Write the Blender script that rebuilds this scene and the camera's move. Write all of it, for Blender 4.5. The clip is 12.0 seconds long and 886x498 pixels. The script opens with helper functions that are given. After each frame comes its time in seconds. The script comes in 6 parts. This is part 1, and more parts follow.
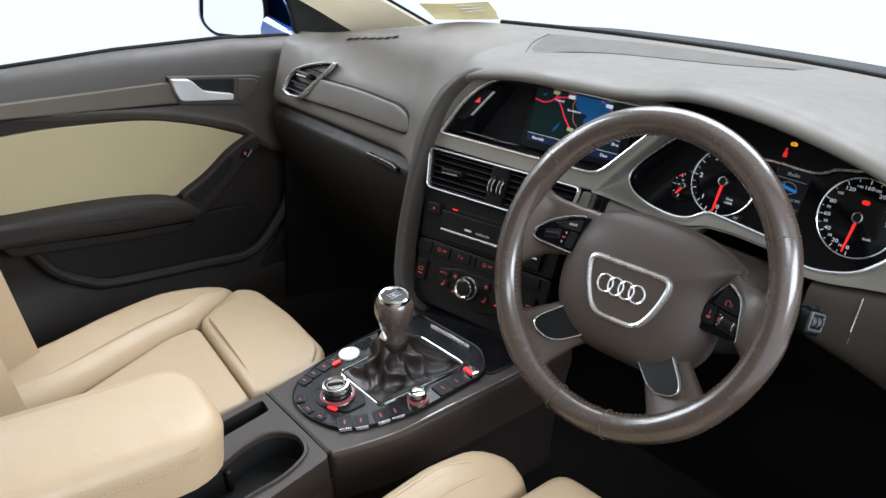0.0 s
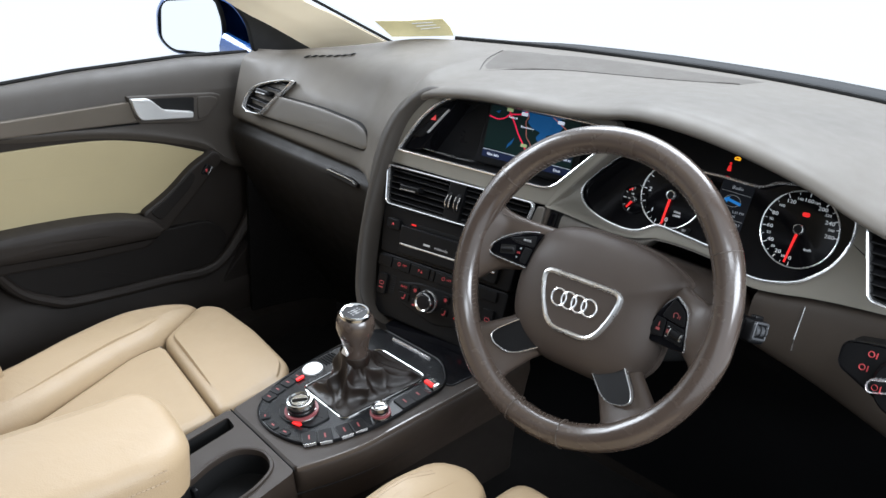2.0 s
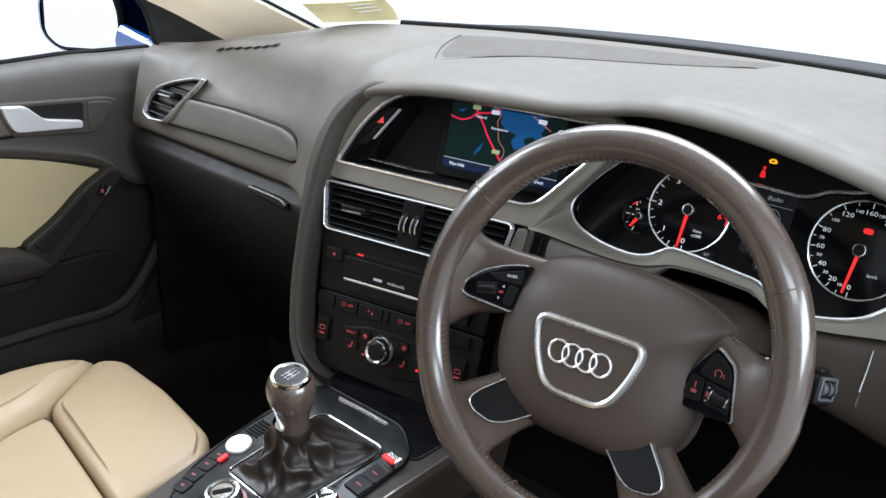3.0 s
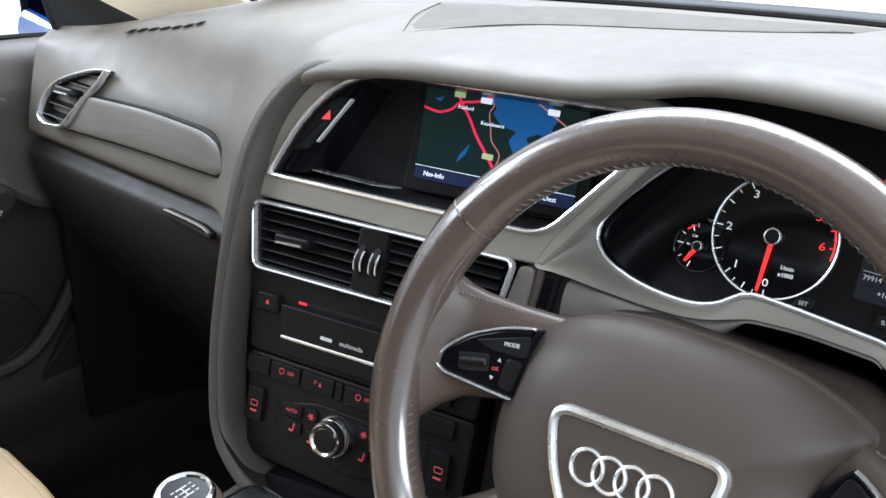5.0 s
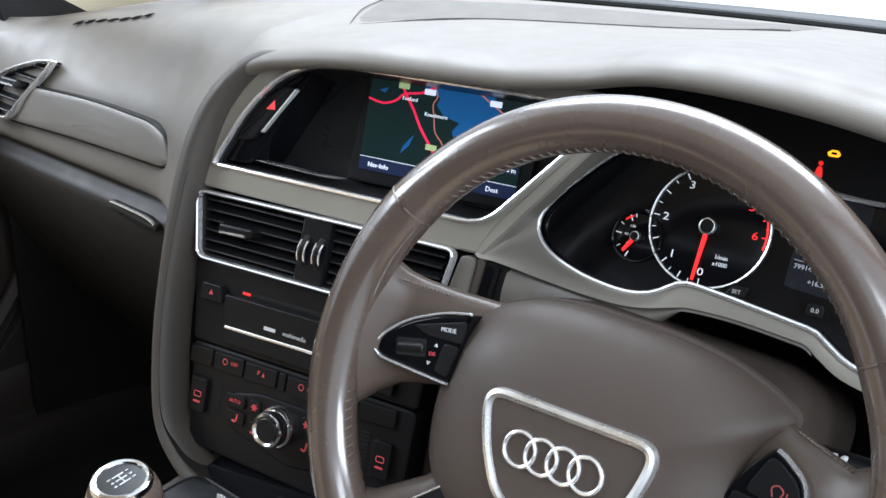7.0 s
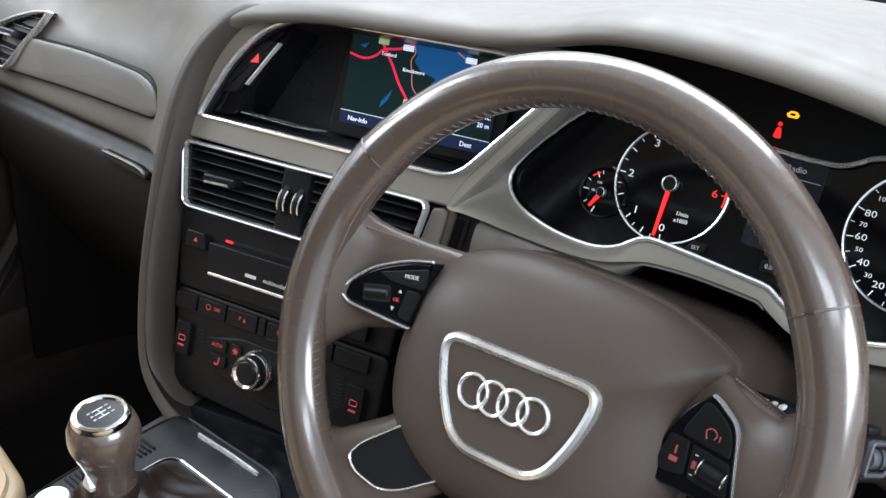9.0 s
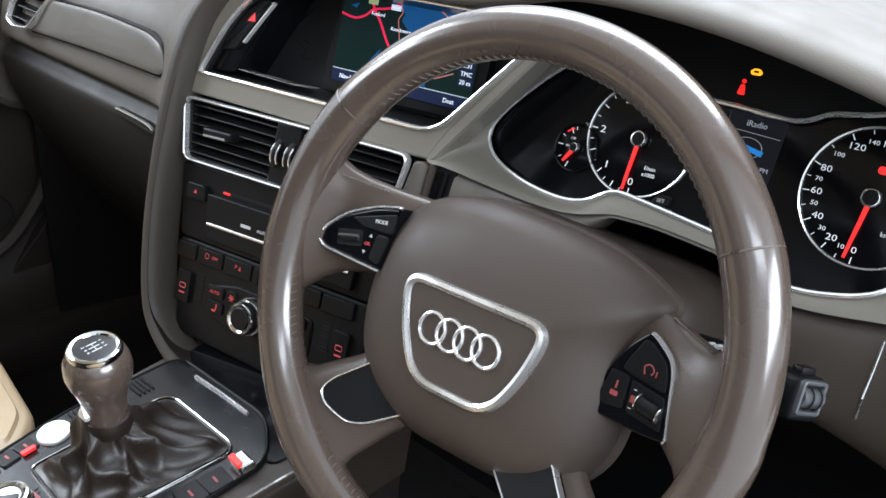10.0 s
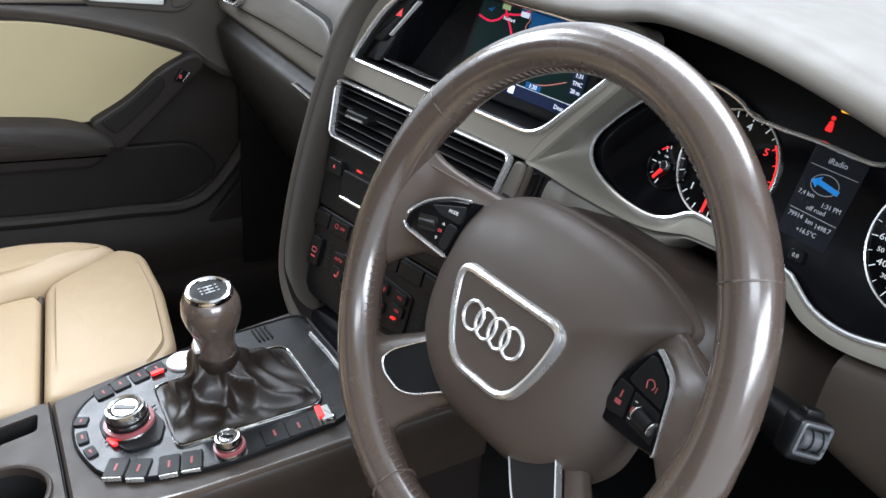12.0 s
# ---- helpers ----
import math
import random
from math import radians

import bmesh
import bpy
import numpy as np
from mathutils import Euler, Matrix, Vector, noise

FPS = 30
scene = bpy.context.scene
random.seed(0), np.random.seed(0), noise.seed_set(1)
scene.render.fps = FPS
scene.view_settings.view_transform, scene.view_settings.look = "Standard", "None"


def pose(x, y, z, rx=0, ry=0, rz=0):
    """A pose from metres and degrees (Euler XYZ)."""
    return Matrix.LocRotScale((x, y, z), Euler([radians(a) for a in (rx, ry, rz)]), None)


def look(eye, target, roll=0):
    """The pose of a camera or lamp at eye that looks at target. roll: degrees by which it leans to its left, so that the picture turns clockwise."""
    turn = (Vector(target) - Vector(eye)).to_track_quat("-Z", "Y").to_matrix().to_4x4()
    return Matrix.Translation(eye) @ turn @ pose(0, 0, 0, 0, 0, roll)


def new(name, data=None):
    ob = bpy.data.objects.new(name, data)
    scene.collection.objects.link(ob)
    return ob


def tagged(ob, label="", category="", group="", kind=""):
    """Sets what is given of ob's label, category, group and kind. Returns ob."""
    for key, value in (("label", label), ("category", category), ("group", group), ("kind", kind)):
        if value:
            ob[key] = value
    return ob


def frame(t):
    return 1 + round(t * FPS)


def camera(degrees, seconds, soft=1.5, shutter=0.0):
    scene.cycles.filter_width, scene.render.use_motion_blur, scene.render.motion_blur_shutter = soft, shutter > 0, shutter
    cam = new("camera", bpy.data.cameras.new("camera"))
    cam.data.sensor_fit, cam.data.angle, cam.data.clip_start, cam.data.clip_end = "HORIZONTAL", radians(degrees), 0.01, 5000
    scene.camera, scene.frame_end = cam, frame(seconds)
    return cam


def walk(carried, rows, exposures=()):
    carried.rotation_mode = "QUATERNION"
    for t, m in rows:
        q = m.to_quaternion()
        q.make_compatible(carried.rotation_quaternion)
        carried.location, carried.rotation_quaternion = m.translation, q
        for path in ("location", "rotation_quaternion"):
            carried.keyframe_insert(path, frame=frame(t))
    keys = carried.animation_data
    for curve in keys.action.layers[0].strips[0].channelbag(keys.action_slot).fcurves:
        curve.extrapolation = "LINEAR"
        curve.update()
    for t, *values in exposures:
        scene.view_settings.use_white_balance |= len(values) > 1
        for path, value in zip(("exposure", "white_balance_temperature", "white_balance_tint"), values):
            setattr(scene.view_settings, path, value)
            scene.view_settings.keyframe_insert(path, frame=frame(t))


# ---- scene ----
from mathutils.bvhtree import BVHTree

cam = camera(47.86, 12.0)
PATH = [
    (0, pose(0.9865, -0.8814, 1.0949, 66.186, -2.679, 48.384)),
    (0.5, pose(1.0070, -0.9024, 1.0961, 66.460, -2.600, 48.309)),
    (1, pose(0.9997, -0.8931, 1.0690, 67.422, -2.941, 48.199)),
    (1.5, pose(1.0130, -0.8991, 1.1091, 66.561, -2.611, 48.093)),
    (2, pose(1.0101, -0.8894, 1.1343, 66.170, -2.357, 46.139)),
    (2.5, pose(0.9750, -0.8673, 1.1200, 66.808, -2.658, 44.281)),
    (3, pose(0.7710, -0.6891, 1.0452, 66.283, -1.950, 41.860)),
    (3.2, pose(0.6977, -0.6207, 1.0245, 65.930, -2.021, 41.094)),
    (4.8, pose(0.5738, -0.3996, 0.9178, 67.398, -0.610, 42.620)),
    (5, pose(0.5677, -0.4060, 0.9265, 66.984, -0.846, 41.992)),
    (5.5, pose(0.5867, -0.4060, 0.9131, 68.309, -1.026, 41.653)),
    (6, pose(0.5844, -0.4064, 0.9105, 68.571, -1.244, 41.275)),
    (6.5, pose(0.5899, -0.4027, 0.9111, 68.398, -1.507, 41.106)),
    (7, pose(0.5884, -0.4020, 0.9153, 67.439, -1.963, 40.191)),
    (7.2, pose(0.5964, -0.4018, 0.8981, 68.570, -1.958, 40.181)),
    (9, pose(0.6337, -0.4003, 0.9188, 65.260, -2.757, 41.427)),
    (9.5, pose(0.6701, -0.4039, 0.9038, 64.833, -3.310, 41.202)),
    (10, pose(0.7058, -0.3925, 0.9139, 63.992, -2.556, 44.249)),
    (10.5, pose(0.7504, -0.3570, 0.9260, 63.137, -2.385, 48.101)),
    (11, pose(0.7794, -0.3432, 0.9358, 62.672, -2.317, 54.853)),
    (11.5, pose(0.8009, -0.3293, 0.9361, 62.703, -2.869, 57.952)),
    (12, pose(0.8283, -0.3143, 0.9401, 63.010, -3.548, 60.233)),
]

walk(cam, PATH, exposures=[(0, -0.83, 5820, 8), (2.5, -0.78, 5800, 8), (4.8, -0.34, 5650, 8), (7.2, -0.34, 5650, 8), (9, -0.40, 5760, 8), (12, -0.47, 5720, 8)])

# ---- light: a white studio round the car, and added lamps ----
world = bpy.data.worlds.new("studio")
scene.world = world
world.use_nodes = True
bg = world.node_tree.nodes["Background"]
bg.inputs[0].default_value, bg.inputs[1].default_value = (0.99, 1.0, 1.0, 1), 1.9


def added_lamp(eye, target, w, h, watts):
    """A large unseen area lamp, added outside the car to light the cabin."""
    la = bpy.data.lights.new("added_lamp", "AREA")
    la.shape, la.size, la.size_y, la.energy, la.color = "RECTANGLE", w, h, watts, (1.0, 0.99, 0.98)
    new("added_lamp", la).matrix_world = look(eye, target)


# Four added lamps: for dash top, rim highlights, door and dash left.
added_lamp((-0.55, 1.6, 2.8), (0.0, 0.3, 0.7), 3.4, 1.6, 290)
added_lamp((2.1, -1.5, 2.7), (0.3, 0.0, 0.6), 1.6, 0.5, 40)
added_lamp((3.0, 0.1, 1.7), (-0.5, 0.2, 0.6), 2.0, 1.1, 165)
added_lamp((-2.5, -1.0, 2.2), (-0.3, 0.25, 0.65), 2.2, 1.2, 180)
# ---- materials ----
def material(name, colour, rough=0.5, metal=0.0, coat=0.0, grain=0.0, grain_size=900.0, vary=0.08, vary_size=9.0, emit=0.0, spec=0.5, wear=0.0, soft=0.0, soft_size=22.0):
    """Principled surface with a broad tone drift, a fine leather- or plastic-like relief and gloss that varies."""
    m = bpy.data.materials.new(name)
    m.use_nodes = True
    nt = m.node_tree
    b = nt.nodes["Principled BSDF"]
    b.inputs["Roughness"].default_value = rough
    b.inputs["Metallic"].default_value = metal
    b.inputs["Coat Weight"].default_value = coat
    b.inputs["Coat Roughness"].default_value = 0.16 if rough > 0.2 else 0.03
    b.inputs["Specular IOR Level"].default_value = spec
    co = nt.nodes.new("ShaderNodeTexCoord")
    n1 = nt.nodes.new("ShaderNodeTexNoise")
    n1.inputs["Scale"].default_value, n1.inputs["Detail"].default_value = vary_size, 5
    nt.links.new(co.outputs["Object"], n1.inputs["Vector"])
    mix = nt.nodes.new("ShaderNodeMix")
    mix.data_type = "RGBA"
    lo = [c * (1 - vary) for c in colour]
    hi = [min(1, c * (1 + vary)) for c in colour]
    mix.inputs[6].default_value, mix.inputs[7].default_value = (*lo, 1), (*hi, 1)
    nt.links.new(n1.outputs["Fac"], mix.inputs[0])
    nt.links.new(mix.outputs[2], b.inputs["Base Color"])
    if emit:
        b.inputs["Emission Color"].default_value, b.inputs["Emission Strength"].default_value = (*colour, 1), emit * 1.3
    ramp = nt.nodes.new("ShaderNodeMapRange")
    ramp.inputs[1].default_value, ramp.inputs[2].default_value = 0.3, 0.7
    ramp.inputs[3].default_value, ramp.inputs[4].default_value = max(0.02, rough - 0.06 - wear), min(1, rough + 0.06)
    n3 = nt.nodes.new("ShaderNodeTexNoise")
    n3.inputs["Scale"].default_value, n3.inputs["Detail"].default_value = 38, 6
    nt.links.new(co.outputs["Object"], n3.inputs["Vector"])
    nt.links.new(n3.outputs["Fac"], ramp.inputs[0])
    nt.links.new(ramp.outputs[0], b.inputs["Roughness"])
    if grain:
        v = nt.nodes.new("ShaderNodeTexVoronoi")
        v.inputs["Scale"].default_value = grain_size
        nt.links.new(co.outputs["Object"], v.inputs["Vector"])
        bump = nt.nodes.new("ShaderNodeBump")
        bump.inputs["Strength"].default_value, bump.inputs["Distance"].default_value = grain, 0.0006
        nt.links.new(v.outputs["Distance"], bump.inputs["Height"])
        if soft:
            n4 = nt.nodes.new("ShaderNodeTexNoise")
            n4.inputs["Scale"].default_value, n4.inputs["Detail"].default_value, n4.inputs["Distortion"].default_value = soft_size, 3, 0.6
            nt.links.new(co.outputs["Object"], n4.inputs["Vector"])
            wide = nt.nodes.new("ShaderNodeBump")
            wide.inputs["Strength"].default_value, wide.inputs["Distance"].default_value = soft, 0.006
            nt.links.new(n4.outputs["Fac"], wide.inputs["Height"])
            nt.links.new(wide.outputs[0], bump.inputs["Normal"])
        nt.links.new(bump.outputs[0], b.inputs["Normal"])
    return m


PAD = material("dash_vinyl", (0.118, 0.105, 0.088), 0.54, grain=0.18, grain_size=1300, spec=0.5)
PAD_DARK = material("lower_plastic", (0.0135, 0.0108, 0.0090), 0.62, grain=0.3, grain_size=900, spec=0.18)
LEATHER_BROWN = material("wheel_leather", (0.066, 0.049, 0.039), 0.27, coat=0.85, spec=0.45, grain=0.06, grain_size=900, wear=0.05, vary=0.14, soft=0.035, soft_size=60)
AIRBAG = material("airbag_vinyl", (0.055, 0.042, 0.034), 0.52, grain=0.12, grain_size=1500, vary=0.10, soft=0.04, soft_size=30, spec=0.36)
BOOT = material("boot_leather", (0.013, 0.0088, 0.0066), 0.40, grain=0.2, grain_size=700, spec=0.45)
CREAM = material("cream_leather", (0.34, 0.252, 0.152), 0.48, grain=0.25, grain_size=520, vary=0.06, soft=0.30, soft_size=16)
CREAM_DARK = material("beige_door_leather", (0.36, 0.305, 0.175), 0.5, grain=0.2, grain_size=520, vary=0.05, soft=0.08, soft_size=14)
PILLAR = material("pillar_fabric", (0.80, 0.69, 0.50), 0.8, grain=0.3, grain_size=1500, vary=0.04)
BLACK = material("black_plastic", (0.0062, 0.0062, 0.0068), 0.40, grain=0.08, grain_size=1400, spec=0.19)
GLOSS = material("black_gloss", (0.004, 0.004, 0.005), 0.14, vary=0.02, spec=0.22)
RUBBER = material("black_rubber", (0.008, 0.008, 0.008), 0.7, grain=0.2, spec=0.2)
CHROME = material("satin_chrome", (0.97, 0.97, 0.97), 0.18, metal=0.75, vary=0.0)
SATIN = material("satin_silver", (0.74, 0.74, 0.73), 0.42, metal=0.6, vary=0.02)
SPOKE = material("spoke_leather", (0.064, 0.048, 0.038), 0.36, grain=0.1, grain_size=900, spec=0.4, vary=0.12)
KNOB = material("polished_knob_metal", (0.58, 0.58, 0.57), 0.16, metal=1.0, vary=0.0)
ALU = material("brushed_aluminium", (0.80, 0.80, 0.79), 0.27, metal=0.9, vary=0.04)
TRIM = material("brushed_brown_trim", (0.245, 0.228, 0.192), 0.40, metal=0.25, grain=0.1, grain_size=1600)
DOORTRIM = material("door_brushed_trim", (0.13, 0.112, 0.09), 0.45, metal=0.4, grain=0.1, grain_size=1600)
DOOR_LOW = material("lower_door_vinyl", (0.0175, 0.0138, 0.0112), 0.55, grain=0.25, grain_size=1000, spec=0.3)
DOOR_TOP = material("upper_door_vinyl", (0.050, 0.043, 0.036), 0.5, grain=0.2, grain_size=1300, spec=0.4)
CARPET = material("dark_carpet", (0.0065, 0.006, 0.0056), 0.95, grain=0.8, grain_size=600, vary=0.3, spec=0.1)
BLUE = material("blue_paint", (0.012, 0.06, 0.22), 0.18, metal=0.3, coat=1.0, vary=0.04)
RED = material("red_light", (0.9, 0.02, 0.018), 0.4, emit=1.0)
RED_DIM = material("red_button_light", (0.50, 0.06, 0.065), 0.4, emit=0.10)
RED_SOFT = material("soft_red_mark", (0.75, 0.06, 0.06), 0.4, emit=0.35)
AMBER = material("amber_light", (1.0, 0.42, 0.01), 0.4, emit=1.5)
# Print given a faint glow of its own so it reads bright.
WHITE = material("white_glow_print", (0.8, 0.8, 0.8), 0.5, emit=0.35)
WHITE_DIM = material("grey_glow_print", (0.5, 0.5, 0.5), 0.5, emit=0.06)
MIRROR = material("mirror_glass", (0.93, 0.95, 0.97), 0.03, metal=1.0, vary=0.0)


# ---- building helpers ----
def smooth(bm, on=True):
    for f in bm.faces:
        f.smooth = on


def mesh_of(name, bm, mat, auto=35):
    bmesh.ops.recalc_face_normals(bm, faces=bm.faces)
    me = bpy.data.meshes.new(name)
    lim = math.cos(radians(auto))
    for f in bm.faces:
        f.smooth = len(f.verts) < 5
    for e in bm.edges:
        if len(e.link_faces) == 2:
            e.smooth = e.link_faces[0].normal.dot(e.link_faces[1].normal) > lim
    bm.to_mesh(me)
    bm.free()
    me.materials.append(mat)
    return me


def thing(name, m, label, category, group="", kind=""):
    ob = new(name)
    ob.empty_display_size = 0.05
    ob.matrix_world = m
    return tagged(ob, label, category, group, kind)


def part(name, bm, mat, parent, label="", m=None, auto=35):
    ob = new(name, mesh_of(name, bm, mat, auto))
    if parent is not None:
        ob.parent = parent
    if m is not None:
        ob.matrix_basis = m
    return tagged(ob, label)


def solid(name, bm, mat, label, category, kind="", m=None, group="", auto=35):
    ob = part(name, bm, mat, None, "", m, auto)
    return tagged(ob, label, category, group, kind)


def local(o, yaw, tilt):
    """A panel's frame: x to its right (turned by yaw), y up (leaning forward by tilt), z towards the cabin."""
    y, a = radians(yaw), radians(tilt)
    u = Vector((math.cos(y), math.sin(y), 0))
    v = math.cos(a) * Vector((0, 0, 1)) + math.sin(a) * Vector((-math.sin(y), math.cos(y), 0))
    n = u.cross(v)
    m = Matrix((u, v, n)).transposed().to_4x4()
    m.translation = o
    return m


def rounded(pts, r, seg=5):
    """A closed outline with its corners rounded; r is one radius or one per corner."""
    out, n = [], len(pts)
    rs = r if isinstance(r, (list, tuple)) else [r] * n
    for i in range(n):
        p, a, b = Vector(pts[i]), Vector(pts[i - 1]), Vector(pts[(i + 1) % n])
        da, db = (a - p), (b - p)
        k = min(rs[i], da.length * 0.48, db.length * 0.48)
        s, e = p + da.normalized() * k, p + db.normalized() * k
        for j in range(seg + 1):
            t = j / seg
            out.append(s * (1 - t) ** 2 + p * 2 * t * (1 - t) + e * t * t)
    return [Vector((q[0], q[1])) for q in out]


def catmull(pts, per=6, closed=False):
    """A smooth line through points of any dimension."""
    pts = [Vector(p) for p in pts]
    n, out = len(pts), []
    for i in range(n if closed else n - 1):
        if closed:
            a, b, c, d = pts[i - 1], pts[i], pts[(i + 1) % n], pts[(i + 2) % n]
        else:
            a, b, c, d = pts[max(i - 1, 0)], pts[i], pts[i + 1], pts[min(i + 2, n - 1)]
        for j in range(per):
            t = j / per
            out.append(0.5 * (2 * b + (c - a) * t + (2 * a - 5 * b + 4 * c - d) * t * t + (3 * b - a - 3 * c + d) * t ** 3))
    if not closed:
        out.append(pts[-1])
    return out


def area2(ps):
    return sum(ps[i - 1][0] * ps[i][1] - ps[i][0] * ps[i - 1][1] for i in range(len(ps)))


def shrink(ps, d):
    """The outline moved inwards by d."""
    s = 1 if area2(ps) > 0 else -1
    out, n = [], len(ps)
    for i in range(n):
        e1, e2 = ps[i] - ps[i - 1], ps[(i + 1) % n] - ps[i]
        e1 = e1.normalized() if e1.length > 1e-9 else e2.normalized()
        e2 = e2.normalized() if e2.length > 1e-9 else e1
        t = (e1 + e2)
        t = t.normalized() if t.length > 1e-6 else e1
        nrm = Vector((-t[1], t[0])) * s
        k = max(0.5, abs(e1.dot(t)))
        out.append(ps[i] + nrm * d / k)
    return out


def rings(bm, loops, closed=True, cap_start=False, cap_end=False):
    """Skin between loops of equal length (3D points)."""
    vs = [[bm.verts.new(p) for p in lp] for lp in loops]
    n = len(vs[0])
    for a, b in zip(vs, vs[1:]):
        for i in range(n if closed else n - 1):
            j = (i + 1) % n
            bm.faces.new((a[i], a[j], b[j], b[i]))
    if cap_start:
        bm.faces.new(vs[0])
    if cap_end:
        bm.faces.new(vs[-1])
    return vs


def plate(outline, z0, z1, bev=0.001, bm=None, dome=0.0):
    """A panel cut to an outline, from z0 up to z1, with a rounded rim."""
    bm = bm or bmesh.new()
    ps = [Vector(p) for p in outline]
    loops = [[(*p, z0) for p in ps], [(*p, z1 - bev) for p in ps], [(*p, z1 - bev * 0.3) for p in shrink(ps, bev * 0.3)], [(*p, z1) for p in shrink(ps, bev)]]
    if dome:
        c = sum(ps, Vector((0, 0))) / len(ps)
        for k in (0.85, 0.6, 0.3):
            loops.append([(*(c + (p - c) * k), z1 + dome * (1 - k * k)) for p in shrink(ps, bev)])
    else:
        loops.append([(*p, z1) for p in shrink(ps, bev * 1.12)])
    rings(bm, loops, cap_start=True, cap_end=True)
    return bm


def band(outline, w, z0, z1, bm=None, closed=True):
    """A raised strip that follows an outline, w wide towards its inside."""
    bm = bm or bmesh.new()
    ps = [Vector(p) for p in outline]
    if closed:
        inn, mid = shrink(ps, w), shrink(ps, w / 2)
        q = shrink(ps, w * 0.15)
        q2 = shrink(ps, w * 0.85)
        prof = [(ps, z0), (ps, z0 + (z1 - z0) * 0.6), (q, z0 + (z1 - z0) * 0.9), (mid, z1), (q2, z0 + (z1 - z0) * 0.9), (inn, z0 + (z1 - z0) * 0.6), (inn, z0)]
        loops = [[(*p, z) for p in lp] for lp, z in prof]
        rings(bm, loops)
    return bm


def tube(path, r, sides=10, bm=None, closed=False, squash=1.0, up=(0, 0, 1), caps=True):
    """A round bar along 3D points; r is one radius or one per point."""
    bm = bm or bmesh.new()
    P = [Vector(p) for p in path]
    n, loops = len(P), []
    prev = None
    for i in range(n):
        a = P[i - 1] if (closed or i) else P[0]
        b = P[(i + 1) % n] if (closed or i < n - 1) else P[-1]
        t = (b - a).normalized()
        s = t.cross(Vector(up))
        s = s.normalized() if s.length > 1e-4 else (prev or Vector((1, 0, 0)))
        prev = s
        w = s.cross(t)
        rr = r[i] if isinstance(r, (list, tuple)) else r
        loops.append([P[i] + s * math.cos(2 * math.pi * k / sides) * rr + w * math.sin(2 * math.pi * k / sides) * rr * squash for k in range(sides)])
    if closed:
        loops.append(loops[0])
        vs = [[bm.verts.new(p) for p in lp] for lp in loops[:-1]]
        vs.append(vs[0])
        for a, b in zip(vs, vs[1:]):
            for k in range(sides):
                bm.faces.new((a[k], a[(k + 1) % sides], b[(k + 1) % sides], b[k]))
    else:
        rings(bm, loops, cap_start=caps, cap_end=caps)
    return bm


def lathe(profile, seg=32, bm=None, m=None, caps=True):
    """A turned body round z from (radius, z) pairs."""
    bm = bm or bmesh.new()
    m = m or Matrix()
    loops = [[m @ Vector((max(r, 1e-5) * math.cos(2 * math.pi * k / seg), max(r, 1e-5) * math.sin(2 * math.pi * k / seg), z)) for k in range(seg)] for r, z in profile]
    rings(bm, loops, cap_start=caps, cap_end=caps)
    return bm


def box(x0, x1, y0, y1, z0, z1, bev=0.002, bm=None, seg=2):
    bm = bm or bmesh.new()
    vs = [bm.verts.new((x, y, z)) for x in (x0, x1) for y in (y0, y1) for z in (z0, z1)]
    fs = [bm.faces.new([vs[i] for i in q]) for q in ((0, 1, 3, 2), (4, 6, 7, 5), (0, 4, 5, 1), (2, 3, 7, 6), (0, 2, 6, 4), (1, 5, 7, 3))]
    if bev:
        es = list({e for f in fs for e in f.edges})
        bmesh.ops.bevel(bm, geom=es, offset=bev, segments=seg, affect="EDGES", profile=0.5)
    return bm


def sheet(rows, thick=0.0, bm=None):
    """A skin over rows of 3D points, with a thickness where it is given."""
    bm = bm or bmesh.new()
    vs = [[bm.verts.new(p) for p in row] for row in rows]
    fs = [bm.faces.new((a[i], a[i + 1], b[i + 1], b[i])) for a, b in zip(vs, vs[1:]) for i in range(len(a) - 1)]
    if thick:
        bmesh.ops.recalc_face_normals(bm, faces=fs)
        bmesh.ops.solidify(bm, geom=fs, thickness=thick)
    return bm


def grid_smooth(rows, per_u=4, per_v=4):
    """Rows of control points made into a fine smooth grid."""
    fine = [catmull(r, per_v) for r in rows]
    cols = [catmull([r[i] for r in fine], per_u) for i in range(len(fine[0]))]
    return [[c[j] for c in cols] for j in range(len(cols[0]))]


def text_mesh(body, size, extrude=0.0002, align="CENTER", bold=0.0):
    cu = bpy.data.curves.new("writing", "FONT")
    cu.body, cu.size, cu.extrude, cu.align_x, cu.align_y, cu.offset = body, size, extrude, align, "CENTER", bold
    cu.resolution_u = 2
    ob = bpy.data.objects.new("writing", cu)
    scene.collection.objects.link(ob)
    me = bpy.data.meshes.new_from_object(ob.evaluated_get(bpy.context.evaluated_depsgraph_get()))
    bpy.data.objects.remove(ob)
    bpy.data.curves.remove(cu)
    return me


def writing(name, body, size, x, y, z, mat, parent, rot=0, label="", align="CENTER", m=None, wide=1.0):
    me = text_mesh(body, size, align=align)
    me.transform(Matrix.Diagonal((wide, 1, 1, 1)))
    me.materials.append(mat)
    ob = new(name, me)
    ob.parent = parent
    ob.matrix_basis = (m or Matrix()) @ pose(x, y, z, 0, 0, rot)
    return tagged(ob, label)


